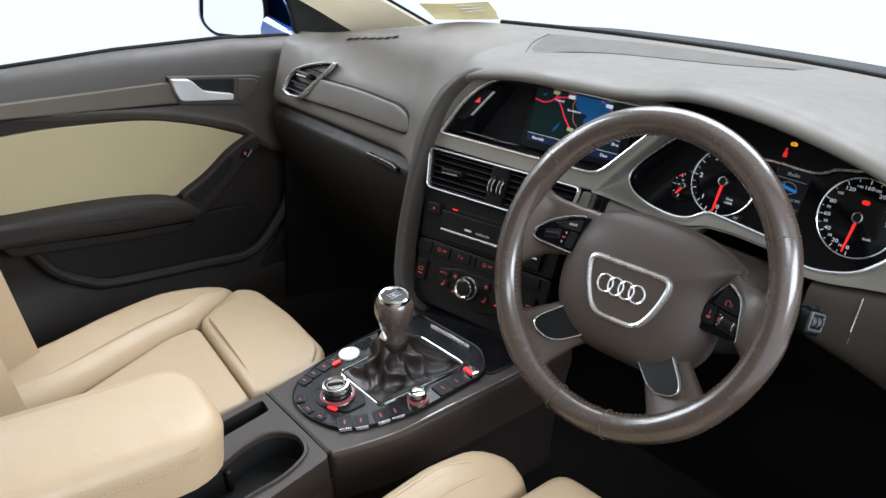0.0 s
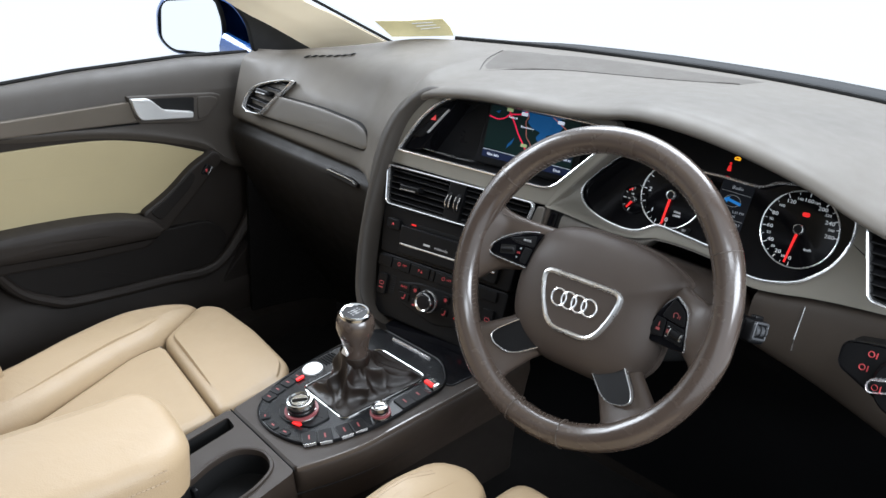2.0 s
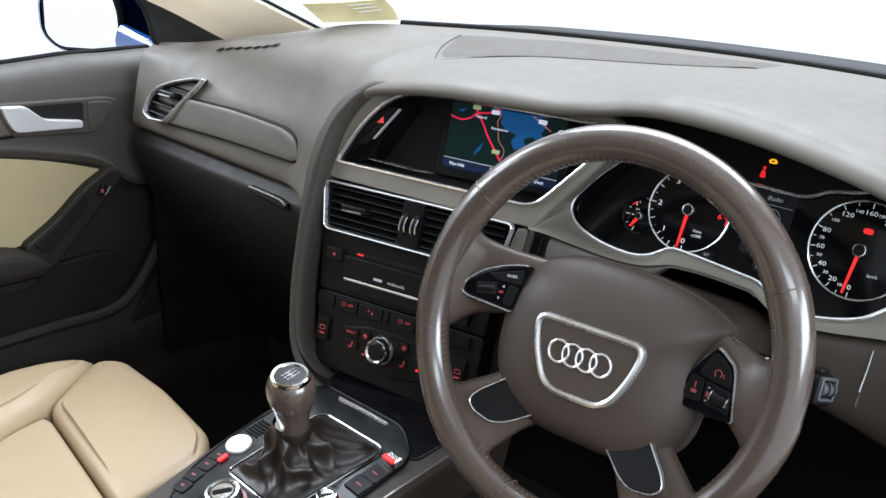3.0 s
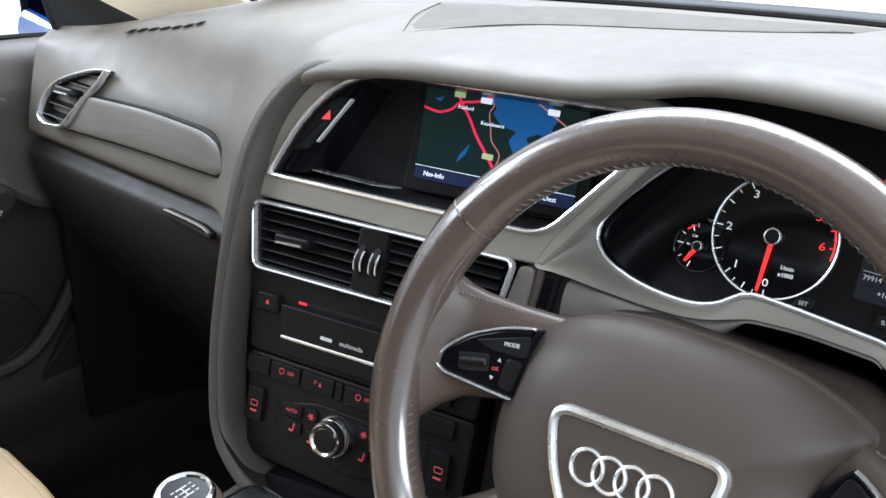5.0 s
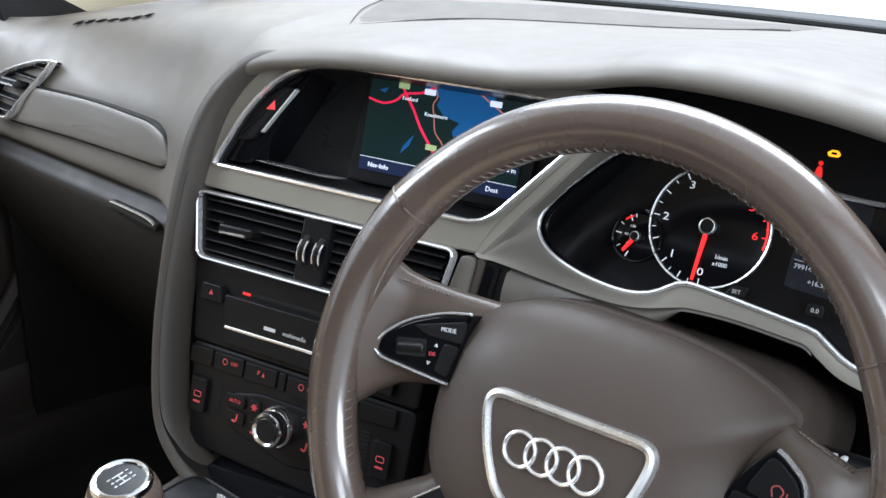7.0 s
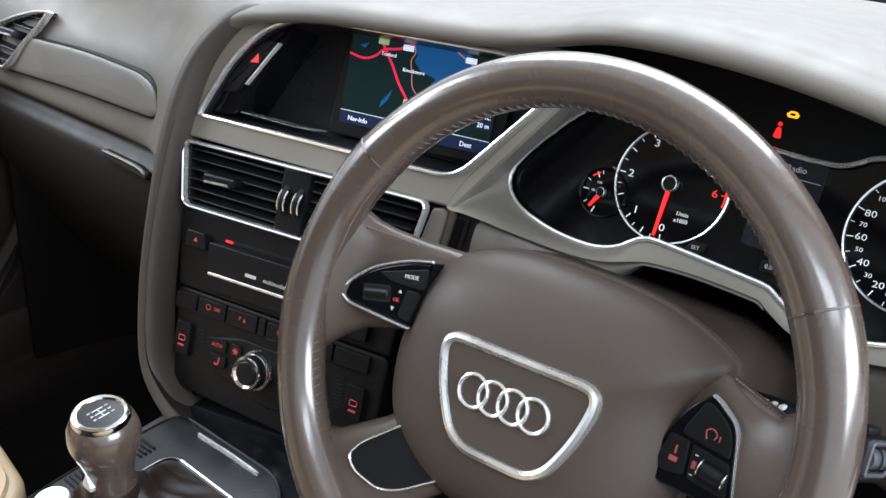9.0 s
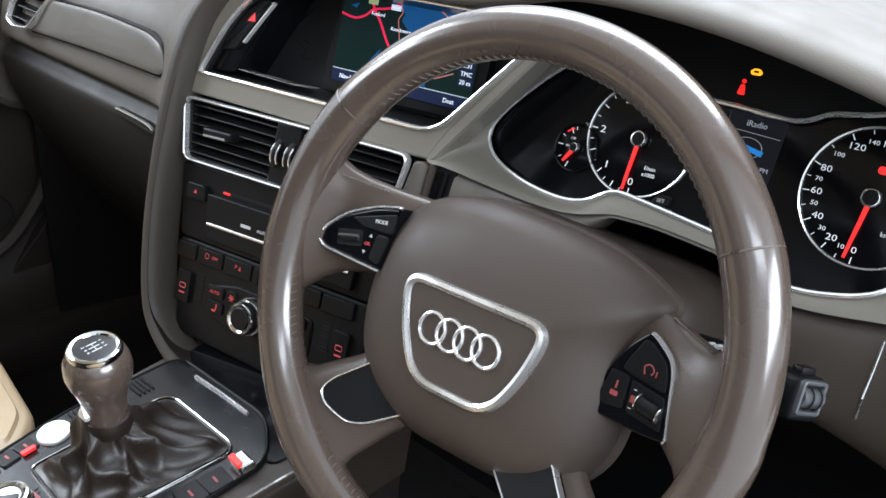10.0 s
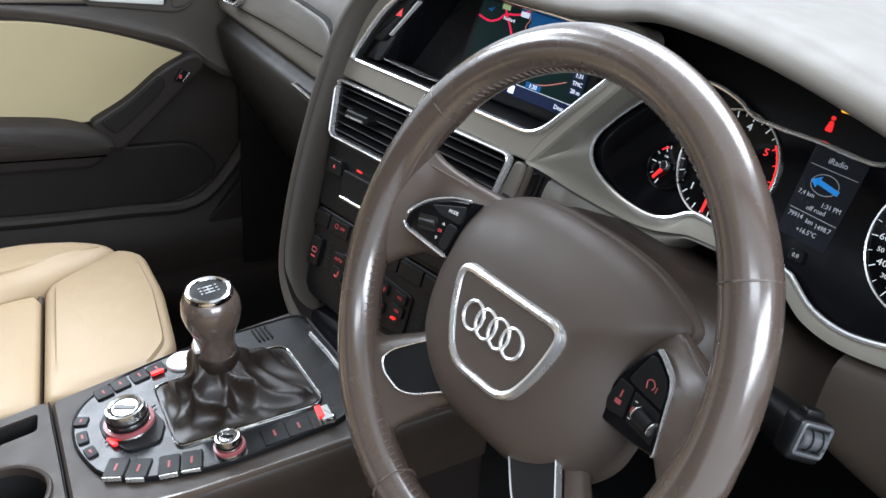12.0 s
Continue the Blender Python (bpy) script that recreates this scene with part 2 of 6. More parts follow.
# ---- the large frames of the cabin ----
STACK = local((0, 0.178, 0.625), 11, 16)
# Poses and scales of dials and wheel are fitted to the camera's view.
CLUSTER = pose(0.3765, 0.2918, 0.6400, 67.06, -1.58, 6.19) @ Matrix.Scale(0.977, 4)
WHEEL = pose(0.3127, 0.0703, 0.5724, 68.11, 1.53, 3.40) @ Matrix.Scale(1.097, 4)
CONSOLE = pose(0.0003, -0.0951, 0.3206, 9.43, -0.24, 0.43)
SIDE = local((0.62, 0.2, 0.6), 5, 14)
FACIA = pose(-0.3934, 0.1876, 0.6306, 75.83, -0.31, -0.49)


def lerp_table(x, table):
    for (x0, *a), (x1, *b) in zip(table, table[1:]):
        if x <= x1:
            t = max(0, min(1, (x - x0) / (x1 - x0)))
            t = t * t * (3 - 2 * t)
            return [p + (q - p) * t for p, q in zip(a, b)]
    return list(table[-1][1:])


def along(x, table):
    """Straight steps through a table."""
    for (x0, *a), (x1, *b) in zip(table, table[1:]):
        if x <= x1:
            t = max(0, (x - x0) / (x1 - x0))
            return [p + (q - p) * t for p, q in zip(a, b)]
    return list(table[-1][1:])


def resample(ps, n, closed=True):
    """n points at even steps along an outline."""
    ps = [Vector(p) for p in ps]
    q = ps + [ps[0]] if closed else ps
    d = [0.0]
    for a, b in zip(q, q[1:]):
        d.append(d[-1] + (b - a).length)
    out, k = [], 0
    for i in range(n):
        s = d[-1] * i / (n if closed else n - 1)
        while k < len(d) - 2 and d[k + 1] < s:
            k += 1
        t = (s - d[k]) / max(d[k + 1] - d[k], 1e-9)
        out.append(q[k] + (q[k + 1] - q[k]) * t)
    return out


def lay(m, pts, z=0.0):
    """Points of a panel (x, y) set into the cabin at height z over the panel."""
    return [m @ Vector((p[0], p[1], z)) for p in pts]


def ellipse(cx, cy, rx, ry, n=24):
    return [Vector((cx + rx * math.cos(2 * math.pi * k / n), cy + ry * math.sin(2 * math.pi * k / n))) for k in range(n)]


def rect(cx, cy, w, h, r=0.002):
    return rounded([(cx - w / 2, cy - h / 2), (cx + w / 2, cy - h / 2), (cx + w / 2, cy + h / 2), (cx - w / 2, cy + h / 2)], r, 3)


def bar(x0, y0, x1, y1, w, z0, z1, bm=None):
    """A thin straight strip from one point to another on a panel."""
    a, b = Vector((x0, y0)), Vector((x1, y1))
    t = (b - a).normalized()
    s = Vector((-t[1], t[0])) * w / 2
    return plate([a - s, b - s, b + s, a + s], z0, z1, min(0.0004, (z1 - z0) / 3), bm)


def strip(path, w, z0, z1, m=None, bm=None):
    """A narrow raised strip along an open line on a panel (x, y)."""
    bm = bm or bmesh.new()
    m = m or Matrix()
    ps = [Vector(p) for p in path]
    loops = []
    for i, p in enumerate(ps):
        t = (ps[min(i + 1, len(ps) - 1)] - ps[max(i - 1, 0)]).normalized()
        s = Vector((-t[1], t[0])) * w / 2
        zm = z0 + (z1 - z0) * 0.7
        loops.append([m @ Vector((*q, z)) for q, z in ((p - s, z0), (p - s, zm), (p - s * 0.5, z1), (p + s * 0.5, z1), (p + s, zm), (p + s, z0))])
    rings(bm, loops, cap_start=True, cap_end=True)
    return bm


KNEE = material("lower_dash_vinyl", (0.048, 0.038, 0.030), 0.5, grain=0.2, grain_size=1300, spec=0.4)
SEAM_PAD = material("dash_seam", (0.032, 0.028, 0.025), 0.6)

# ---- dashboard ----
SCREEN_FOOT = [(-0.75, 0.20, 0.672), (-0.6, 0.25, 0.685), (-0.43, 0.30, 0.722), (-0.36, 0.345, 0.742), (-0.29, 0.395, 0.748), (-0.18, 0.458, 0.75), (-0.1, 0.503, 0.75), (0.0, 0.546, 0.75), (0.09, 0.580, 0.75), (0.18, 0.606, 0.75), (0.27, 0.622, 0.75), (0.36, 0.631, 0.75), (0.46, 0.634, 0.75), (0.8, 0.60, 0.74)]
GLASS_EDGE = [(-0.30, 0.398, 0.752), (-0.19, 0.468, 0.754), (-0.118, 0.535, 0.755), (-0.03, 0.582, 0.755), (0.05, 0.620, 0.755), (0.145, 0.652, 0.755), (0.24, 0.677, 0.755), (0.32, 0.692, 0.755), (0.43, 0.702, 0.755), (0.8, 0.67, 0.745)]
LIP = [(-0.2, 0.158, 0.66), (-0.155, 0.16, 0.69), (-0.12, 0.165, 0.722), (-0.06, 0.175, 0.738), (0.0, 0.182, 0.746), (0.12, 0.203, 0.75), (0.185, 0.212, 0.757), (0.235, 0.203, 0.772), (0.3, 0.195, 0.780), (0.4, 0.19, 0.778), (0.52, 0.195, 0.755),
       (0.64, 0.215, 0.712), (0.8, 0.23, 0.695)]


LIP_FINE = [tuple(p) for p in catmull(LIP, 6)]


def dash_section(x):
    """The dashboard's top skin at one place across the car, from the windscreen back to the face or the hood's lip."""
    fy, fz = along(x, SCREEN_FOOT)
    k = max(0, min(1, (x + 0.295) / 0.125))
    g = max(0, min(1, (x + 0.46) / 0.26))
    g = g * g * (3 - 2 * g)
    out = 0.036 * k * k * (3 - 2 * k)
    reach = min(fy, 0.30) - 0.19
    z4 = min(0.696 + 0.034 * g, fz - 0.007)
    face = [(x, fy + 0.02, fz - 0.03), (x, fy, fz), (x, fy * 0.6 + (0.19 + 0.58 * reach) * 0.4, fz * 0.6 + z4 * 0.4 + 0.002), (x, 0.19 + 0.56 * reach - 0.3 * out, z4), (x, 0.19 + 0.23 * reach - out, 0.664 + 0.014 * g), (x, 0.19 - out, 0.638), (x, 0.18 - out, 0.60),
            (x, 0.171 - out, 0.560), (x, 0.176 - out, 0.548)]
    ly, lz = along(x, LIP_FINE)
    hood = [(x, fy + 0.02, fz - 0.03), (x, fy, fz), (x, fy * 0.6 + ly * 0.4, fz * 0.6 + max(lz, 0.734) * 0.4 + 0.004), (x, ly + 0.06, max(lz + 0.006, 0.733)), (x, ly + 0.016, lz + 0.003), (x, ly, lz - 0.006), (x, ly + 0.006, lz - 0.016), (x, ly + 0.04, lz - 0.016), (x, ly + 0.12, lz - 0.012)]
    t = max(0, min(1, (x + 0.20) / 0.06))
    t = t * t * (3 - 2 * t)
    return [Vector(p).lerp(Vector(q), t) for p, q in zip(face, hood)]


dash = thing("dashboard", Matrix(), "taupe grained vinyl dashboard with a double hood and brushed trim", "dashboard")
xs = [-0.668, -0.63, -0.58, -0.5, -0.42, -0.34, -0.28, -0.24, -0.2, -0.17, -0.16, -0.12, -0.06, 0.0, 0.06, 0.11, 0.15, 0.2, 0.27, 0.35, 0.43, 0.52, 0.6, 0.68, 0.76]
part("top_pad", sheet(grid_smooth([dash_section(x) for x in xs], 5, 6)), PAD, dash, "soft taupe vinyl pad with a raised hood", auto=50)
# Lid is taupe like the dash, its colour darkened for the footwell's shade.
GLOVE_SHADED = material("glovebox_vinyl_shaded", (0.0165, 0.0138, 0.0115), 0.55, grain=0.25, grain_size=1200, spec=0.3)
DARKEST = material("shaded_latch_plastic", (0.0095, 0.0080, 0.0070), 0.65, grain=0.3, spec=0.25)
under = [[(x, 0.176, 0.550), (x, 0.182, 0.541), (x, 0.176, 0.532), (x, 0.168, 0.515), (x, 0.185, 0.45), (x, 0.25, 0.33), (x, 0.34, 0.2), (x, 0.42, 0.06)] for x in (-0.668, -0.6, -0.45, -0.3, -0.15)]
part("glovebox", sheet(grid_smooth(under, 2, 4)), GLOVE_SHADED, dash, "glovebox lid under the dashboard, colour darkened for shade")
latch = part("glovebox_latch", plate(rounded([(0.048, -0.122), (0.136, -0.126), (0.140, -0.117), (0.12, -0.1125), (0.048, -0.1115)], 0.004), -0.02, -0.003, 0.003), DARKEST, dash, "glovebox latch darkened like the lid, with a chrome edge", m=FACIA @ pose(-0.012, 0.008, 0))
part("chrome_edge", strip(catmull([(0.052, -0.1132), (0.09, -0.1135), (0.118, -0.1145), (0.130, -0.1165), (0.135, -0.119)], 3), 0.0020, -0.004, -0.0002), CHROME, latch)
part("bulkhead", sheet([[(x, 0.36, along(x, LIP_FINE)[1] - 0.006), (x, 0.39, 0.68), (x, 0.42, 0.4), (x, 0.44, 0.04)] for x in [-0.15 + 0.05 * k for k in range(20)]]), BLACK, dash)
ARCH = [(-0.03, -0.305), (-0.09, -0.29), (-0.122, -0.272), (-0.143, -0.245), (-0.154, -0.19), (-0.158, -0.13), (-0.155, -0.06), (-0.147, 0.0), (-0.133, 0.05), (-0.104, 0.090), (-0.070, 0.102)]
arch_line = catmull(ARCH, 5)
bm = bmesh.new()
ridge = []
for i, (u, v) in enumerate(arch_line):
    a, b = arch_line[max(i - 1, 0)], arch_line[min(i + 1, len(arch_line) - 1)]
    t = (b - a).normalized()
    o = Vector((-t[1], t[0]))
    mid = max(0, min(1, (v + 0.13) / 0.09))
    top = max(0, min(1, (u + 0.145) / 0.06)) if v > 0 else 0
    low_w = [(0.0215, 0.019), (0.0245, 0.011), (0.0260, -0.005), (0.0265, -0.04)]
    mid_w = [(0.026, 0.018), (0.037, 0.006), (0.054, -0.016), (0.080, -0.050)]
    top_w = [(0.012, 0.010), (0.013, 0.0), (0.012, -0.02), (0.010, -0.05)]
    n = 1 - 0.8 * top
    prof = [(0.004 * n, -0.014), (0.0055 * n, 0.006), (0.0085 * n, 0.0155 - 0.004 * top), (0.0135 * n, 0.0205 - 0.007 * top), (0.0190 * n + 0.004 * top, 0.0215 - 0.008 * top)]
    for lo, me, hi in zip(low_w, mid_w, top_w):
        q = [lo[c] + (me[c] - lo[c]) * mid for c in (0, 1)]
        prof.append(tuple(q[c] + (hi[c] - q[c]) * top for c in (0, 1)))
    ridge.append([STACK @ Vector((u + o[0] * w, v + o[1] * w, z)) for w, z in prof])
# Dash vinyl again, darkened to carry the shade on the arch.
ARCH_SHADED = material("arch_vinyl_shaded", (0.050, 0.043, 0.036), 0.5, grain=0.2, grain_size=1300, spec=0.4)
part("arch", sheet(grid_smooth(ridge, 1, 4)), ARCH_SHADED, dash, "rounded vinyl arch beside the centre stack, shade painted into its colour", auto=70)
cheek = [[STACK @ Vector((u - 0.012, v, z)) for z in (0.02, -0.03, -0.12)] for u, v in arch_line if v < 0.0]
part("stack_cheek", sheet(cheek), PAD_DARK, dash)
FACIA_MAT = material("facia_vinyl", (0.116, 0.105, 0.090), 0.42, grain=0.2, grain_size=1400)
# padded panel with its own seam on the passenger's side
pan = rounded([(-0.172, -0.056), (-0.02, -0.0485), (0.137, -0.0455), (0.150, -0.039), (0.138, -0.014), (0.11, -0.004), (0.0, -0.001), (-0.128, -0.008)], [0.008, 0.05, 0.006, 0.006, 0.012, 0.02, 0.05, 0.012])
part("facia_panel", plate(pan, -0.02, 0.0070, 0.003, dome=0.001), FACIA_MAT, dash, "taupe facia panel set into the dashboard", m=FACIA @ pose(0, 0, 0.004))
part("facia_groove", band(shrink(pan, -0.0020), 0.0020, -0.01, 0.0092), RUBBER, dash, m=FACIA)


def dash_height(x, y):
    """Height of the dashboard top at a place."""
    c = catmull(dash_section(x), 8)[8:40]
    for p, q in zip(c, c[1:]):
        if q[1] <= y <= p[1]:
            return q[2] + (p[2] - q[2]) * (y - q[1]) / max(p[1] - q[1], 1e-6)
    return c[-1][2]


# wedge lid over the loudspeaker: barely proud of the skin, with a crease and fine grooves
def on_dash(p, up=0.0):
    return Vector((p[0], p[1], dash_height(p[0], p[1]) + up))


# Grille colour set below the pad's, for the shade on its slope.
GRILLE = material("perforated_vinyl_shaded", (0.080, 0.071, 0.060), 0.62, grain=0.6, grain_size=700, spec=0.35)
front = resample(catmull([(-0.108, 0.29), (0.0, 0.372), (0.12, 0.448), (0.24, 0.515)], 6), 30, False)
back = resample(catmull([(-0.162, 0.405), (-0.06, 0.468), (0.08, 0.528), (0.25, 0.575)], 6), 30, False)
lid = [[on_dash(f.lerp(r, k / 8), (0.0 if k in (0, 8) else 0.0016) if 0 < i < 29 else 0.0) for i, (f, r) in enumerate(zip(front, back))] for k in range(9)]
part("speaker_grille", sheet(lid), GRILLE, dash, "finely perforated vinyl speaker grille let into the dashboard top, darkened for its slope", auto=60)
tip = catmull([(-0.108, 0.29), (-0.142, 0.345), (-0.162, 0.405)], 4)
crease = resample(catmull([(-0.140, 0.385), (-0.03, 0.440), (0.10, 0.487), (0.225, 0.512)], 6), 24, False)
for ln, r in ((tip, 0.0006), (front, 0.0005), (crease, 0.0007)):
    part("lid_groove", tube([on_dash(p, 0.0007) for p in ln], r, 5), SEAM_PAD, dash)
for k in range(7):
    x, y = -0.505 + 0.015 * k, 0.236 + 0.006 * k
    part("defroster_slot", tube([on_dash((x - 0.006, y - 0.004), 0.002), on_dash((x, y), 0.002), on_dash((x + 0.006, y + 0.004), 0.002)], [0.0010, 0.0032, 0.0010], 6, squash=0.5), RUBBER, dash)
sx = [-0.28 + 0.03 * i for i in range(35)]
part("windscreen_seal", tube([Vector((x, *along(x, SCREEN_FOOT))) + Vector((0, 0.003, 0.002)) for x in sx], 0.0045, 8), RUBBER, dash, "black windscreen seal")
bx = [-0.25 + 0.03 * i for i in range(34)]
inner = [Vector((x, *along(x, SCREEN_FOOT))) + Vector((0, 0.002, 0.002)) for x in bx]
outer = [Vector((x, *along(x, GLASS_EDGE))) for x in bx]
part("screen_band", sheet([inner, [a.lerp(b, 0.35) + Vector((0, 0, 0.0012)) for a, b in zip(inner, outer)], [a.lerp(b, 0.7) for a, b in zip(inner, outer)], outer], 0.004), GLOSS, dash, "black ceramic band of the windscreen")

# brushed trim from the screen recess to the dials and on under them
MMI = rounded([(-0.151, -0.003), (0.136, -0.0025), (0.212, 0.086), (0.205, 0.108), (-0.045, 0.107), (-0.085, 0.092), (-0.119, 0.057)], [0.008, 0.02, 0.015, 0.01, 0.04, 0.03, 0.03])
FRAME = rounded([(-0.170, -0.024), (0.139, -0.0265), (0.224, 0.084), (0.215, 0.118), (-0.045, 0.122), (-0.100, 0.104), (-0.140, 0.062)], [0.006, 0.003, 0.015, 0.01, 0.04, 0.03, 0.03])
bm = bmesh.new()
rings(bm, [[(*p, z) for p in lp] for lp, z in ((FRAME, -0.03), (FRAME, -0.002), (shrink(FRAME, 0.002), 0.0), (MMI, 0.0), (MMI, -0.006))])
part("trim_frame", bm, TRIM, dash, "brushed taupe trim round the screen recess", m=STACK)
DIAL_EDGE = [(-0.150, 0.0635), (-0.178, 0.0505), (-0.209, 0.0205), (-0.228, -0.004), (-0.2335, -0.018), (-0.2315, -0.0285), (-0.2235, -0.0385), (-0.2085, -0.0470), (-0.183, -0.0550), (-0.155, -0.0590), (-0.135, -0.0587), (-0.119, -0.0540), (-0.104, -0.0440),
             (-0.096, -0.0412), (-0.084, -0.0415), (-0.050, -0.0455), (-0.004, -0.0515), (0.008, -0.0535), (0.020, -0.0615), (0.036, -0.0705), (0.060, -0.0755), (0.085, -0.0740), (0.117, -0.0656), (0.137, -0.052), (0.158, -0.030), (0.170, 0.005)]
on_stack = lambda u, v: STACK @ Vector((u, v, 0.0004))
LOW_EDGE = [on_stack(*p) for p in ((0.226, 0.098), (0.205, 0.073), (0.178, 0.040), (0.156, 0.013), (0.143, -0.005), (0.133, -0.0265), (0.150, -0.0285), (0.170, -0.0305), (0.190, -0.0330))]
LOW_EDGE += [CLUSTER @ Vector(p) for p in ((-0.172, -0.0695, 0.028), (-0.143, -0.0710, 0.018), (-0.123, -0.0690, 0.013), (-0.106, -0.0645, 0.010), (-0.096, -0.0617, 0.008), (-0.084, -0.0600, 0.007), (-0.050, -0.0600, 0.006), (-0.006, -0.0640, 0.005), (0.004, -0.0660, 0.004),
                                           (0.014, -0.0730, 0.004), (0.033, -0.0835, 0.004), (0.062, -0.0890, 0.004), (0.095, -0.0875, 0.004), (0.140, -0.0810, 0.004), (0.180, -0.0770, 0.004), (0.235, -0.0740, 0.004), (0.300, -0.0710, 0.004))]
qa, qb = catmull(lay(CLUSTER, DIAL_EDGE), 4), catmull(LOW_EDGE, 4)
flat, proud = STACK.to_3x3() @ Vector((0, 0, 1)), CLUSTER.to_3x3() @ Vector((0, 0, 0.0016))


def trim_line(i, a, b):
    """One rib of the trim: leaves the screen frame flush with it and rolls over to the dials' edge."""
    w = max(0.0, min(1.0, (8 - i / 4) / 3))
    d = a - b
    p1 = b + (d - flat * d.dot(flat) * w) / 3 + proud * (1 - w)
    p2 = a - d / 3 + proud
    return [b * (1 - t) ** 3 + p1 * 3 * t * (1 - t) ** 2 + p2 * 3 * t * t * (1 - t) + a * t ** 3 for t in (0, 0.14, 0.28, 0.43, 0.57, 0.72, 0.86, 1)]


part("dial_trim", sheet([list(r) for r in zip(*[trim_line(i, a, b) for i, (a, b) in enumerate(zip(qa, qb))])]), TRIM, dash, "brushed taupe trim under the dials", auto=60)
# right of the dials
rim_r = [CLUSTER @ Vector((u, v, z)) for u, v, z in ((0.170, 0.005, 0), (0.165, 0.05, 0), (0.14, 0.085, 0))]
out_r = [CLUSTER @ Vector((u, v, z)) for u, v, z in ((0.31, -0.066, 0.006), (0.32, 0.02, -0.004), (0.30, 0.060, -0.012))]
part("side_trim", sheet([catmull(rim_r, 4), [a.lerp(b, 0.5) for a, b in zip(catmull(rim_r, 4), catmull(out_r, 4))], catmull(out_r, 4)]), TRIM, dash, "brushed taupe trim beside the dials")
# brown knee panel under the trim
low = resample([p for p in qb if p[0] > 0.445 and p[2] < 0.62], 14, False)
knee = [[p + Vector((0, 0.012, -0.004)), p + Vector((0, -0.002, -0.014)), p + Vector((0, -0.010, -0.05)), p + Vector((0, -0.008, -0.075 - 0.42 * (p[0] - 0.46))), p + Vector((0, 0.03, -0.09 - 0.45 * (p[0] - 0.46))), p + Vector((0, 0.12, -0.10 - 0.45 * (p[0] - 0.46)))] for p in low]
part("knee_panel", sheet(grid_smooth(knee, 1, 4)), KNEE, dash, "brown lower panel under the dials")
left_knee = []
for p in [p for p in qb if 0.155 < p[0] < 0.39 and p[2] < 0.606]:
    f = 1 - 0.93 * max(0, min(1, (p[0] - 0.205) / 0.085)) ** 0.9
    left_knee.append([p + Vector((0, 0.014, -0.002)), p + Vector((0, 0.005, -0.0075 * f)), p + Vector((0, -0.003 * f, -0.03 * f)), p + Vector((0, 0.002, -0.058 * f)), p + Vector((0, 0.02, -0.074 * f)), p + Vector((0, 0.08, -0.082 * f))])
part("knee_filler", sheet(grid_smooth(left_knee, 1, 3)), FACIA_MAT, dash, "taupe panel between key slot and column")
jp = min((p for p in qb if p[2] < 0.606), key=lambda p: abs(p[0] - 0.222))
part("panel_joint", tube([jp + Vector((0, 0.0005, -0.005)), jp + Vector((-0.002, -0.0034, -0.03)), jp + Vector((-0.004, 0.0015, -0.056))], 0.0007, 5), RUBBER, dash)
part("stack_flank", sheet([[STACK @ Vector((0.118, v, z)) for z in (-0.004, -0.06, -0.16)] for v in (-0.03, -0.15, -0.28)]), KNEE, dash, "brown side of the centre stack")
sk = min(low, key=lambda p: abs(p[0] - 0.512))
part("panel_seam", tube([sk + Vector((0, -0.0030, -0.012)), sk + Vector((0, -0.0105, -0.035)), sk + Vector((-0.001, -0.0140, -0.056)), sk + Vector((-0.002, -0.0130, -0.075))], 0.0010, 6), ALU, dash)
recess = [[p + Vector((0, 0.004, -0.002)), p + Vector((0, 0.04, -0.012)), p + Vector((0, 0.08, -0.06)), p + Vector((0, 0.09, -0.16))] for p in resample([p for p in qb if 0.24 < p[0] < 0.47 and p[2] < 0.62], 8, False)]
part("column_recess", sheet(recess), BLACK, dash)

# key slot between vent and dials
slot = thing("key_slot", STACK, "black key slot in a brown surround", "key slot")
part("surround", plate(rounded([(0.1195, -0.0300), (0.1335, -0.0290), (0.1285, -0.088), (0.106, -0.088)], 0.005), -0.05, -0.001, 0.002), FACIA_MAT, slot, "taupe surround of the key slot")
# Inner piece given a darker vinyl for its tilt away from light.
part("inner_surround_shaded", plate(rounded([(0.1342, -0.0290), (0.1415, -0.0292), (0.1360, -0.080), (0.1290, -0.080)], 0.003), -0.05, -0.003, 0.002), KNEE, slot)
part("housing", plate(rounded([(0.1385, -0.0285), (0.1640, -0.0305), (0.159, -0.078), (0.1325, -0.078)], 0.006), -0.04, -0.006, 0.003), BLACK, slot)
part("opening", plate(rounded([(0.1425, -0.034), (0.1500, -0.034), (0.1450, -0.068), (0.1375, -0.068)], 0.003), -0.008, -0.0050, 0.0006), GLOSS, slot)
part("inner_edge", strip([(0.1548, -0.034), (0.1500, -0.070)], 0.0014, -0.010, -0.0046), GLOSS, slot)
# ---- screen recess ----
unit = thing("navigation_unit", STACK, "black gloss screen recess with a lit colour map screen", "navigation screen")
bm = bmesh.new()
back = shrink(MMI, 0.008)
rings(bm, [[(*p, z) for p, z in zip(lp, zz)] for lp, zz in ((MMI, [-0.004] * len(MMI)), (shrink(MMI, 0.003), [-0.006] * len(MMI)), (back, [-0.056] * len(MMI)))], cap_end=True)
part("recess", bm, material("recess_plastic", (0.013, 0.013, 0.014), 0.32, grain=0.1, spec=0.35), unit)
part("chrome_line", band(shrink(MMI, -0.0006), 0.0037, -0.002, 0.0036), CHROME, unit, "bright chrome line round the recess")
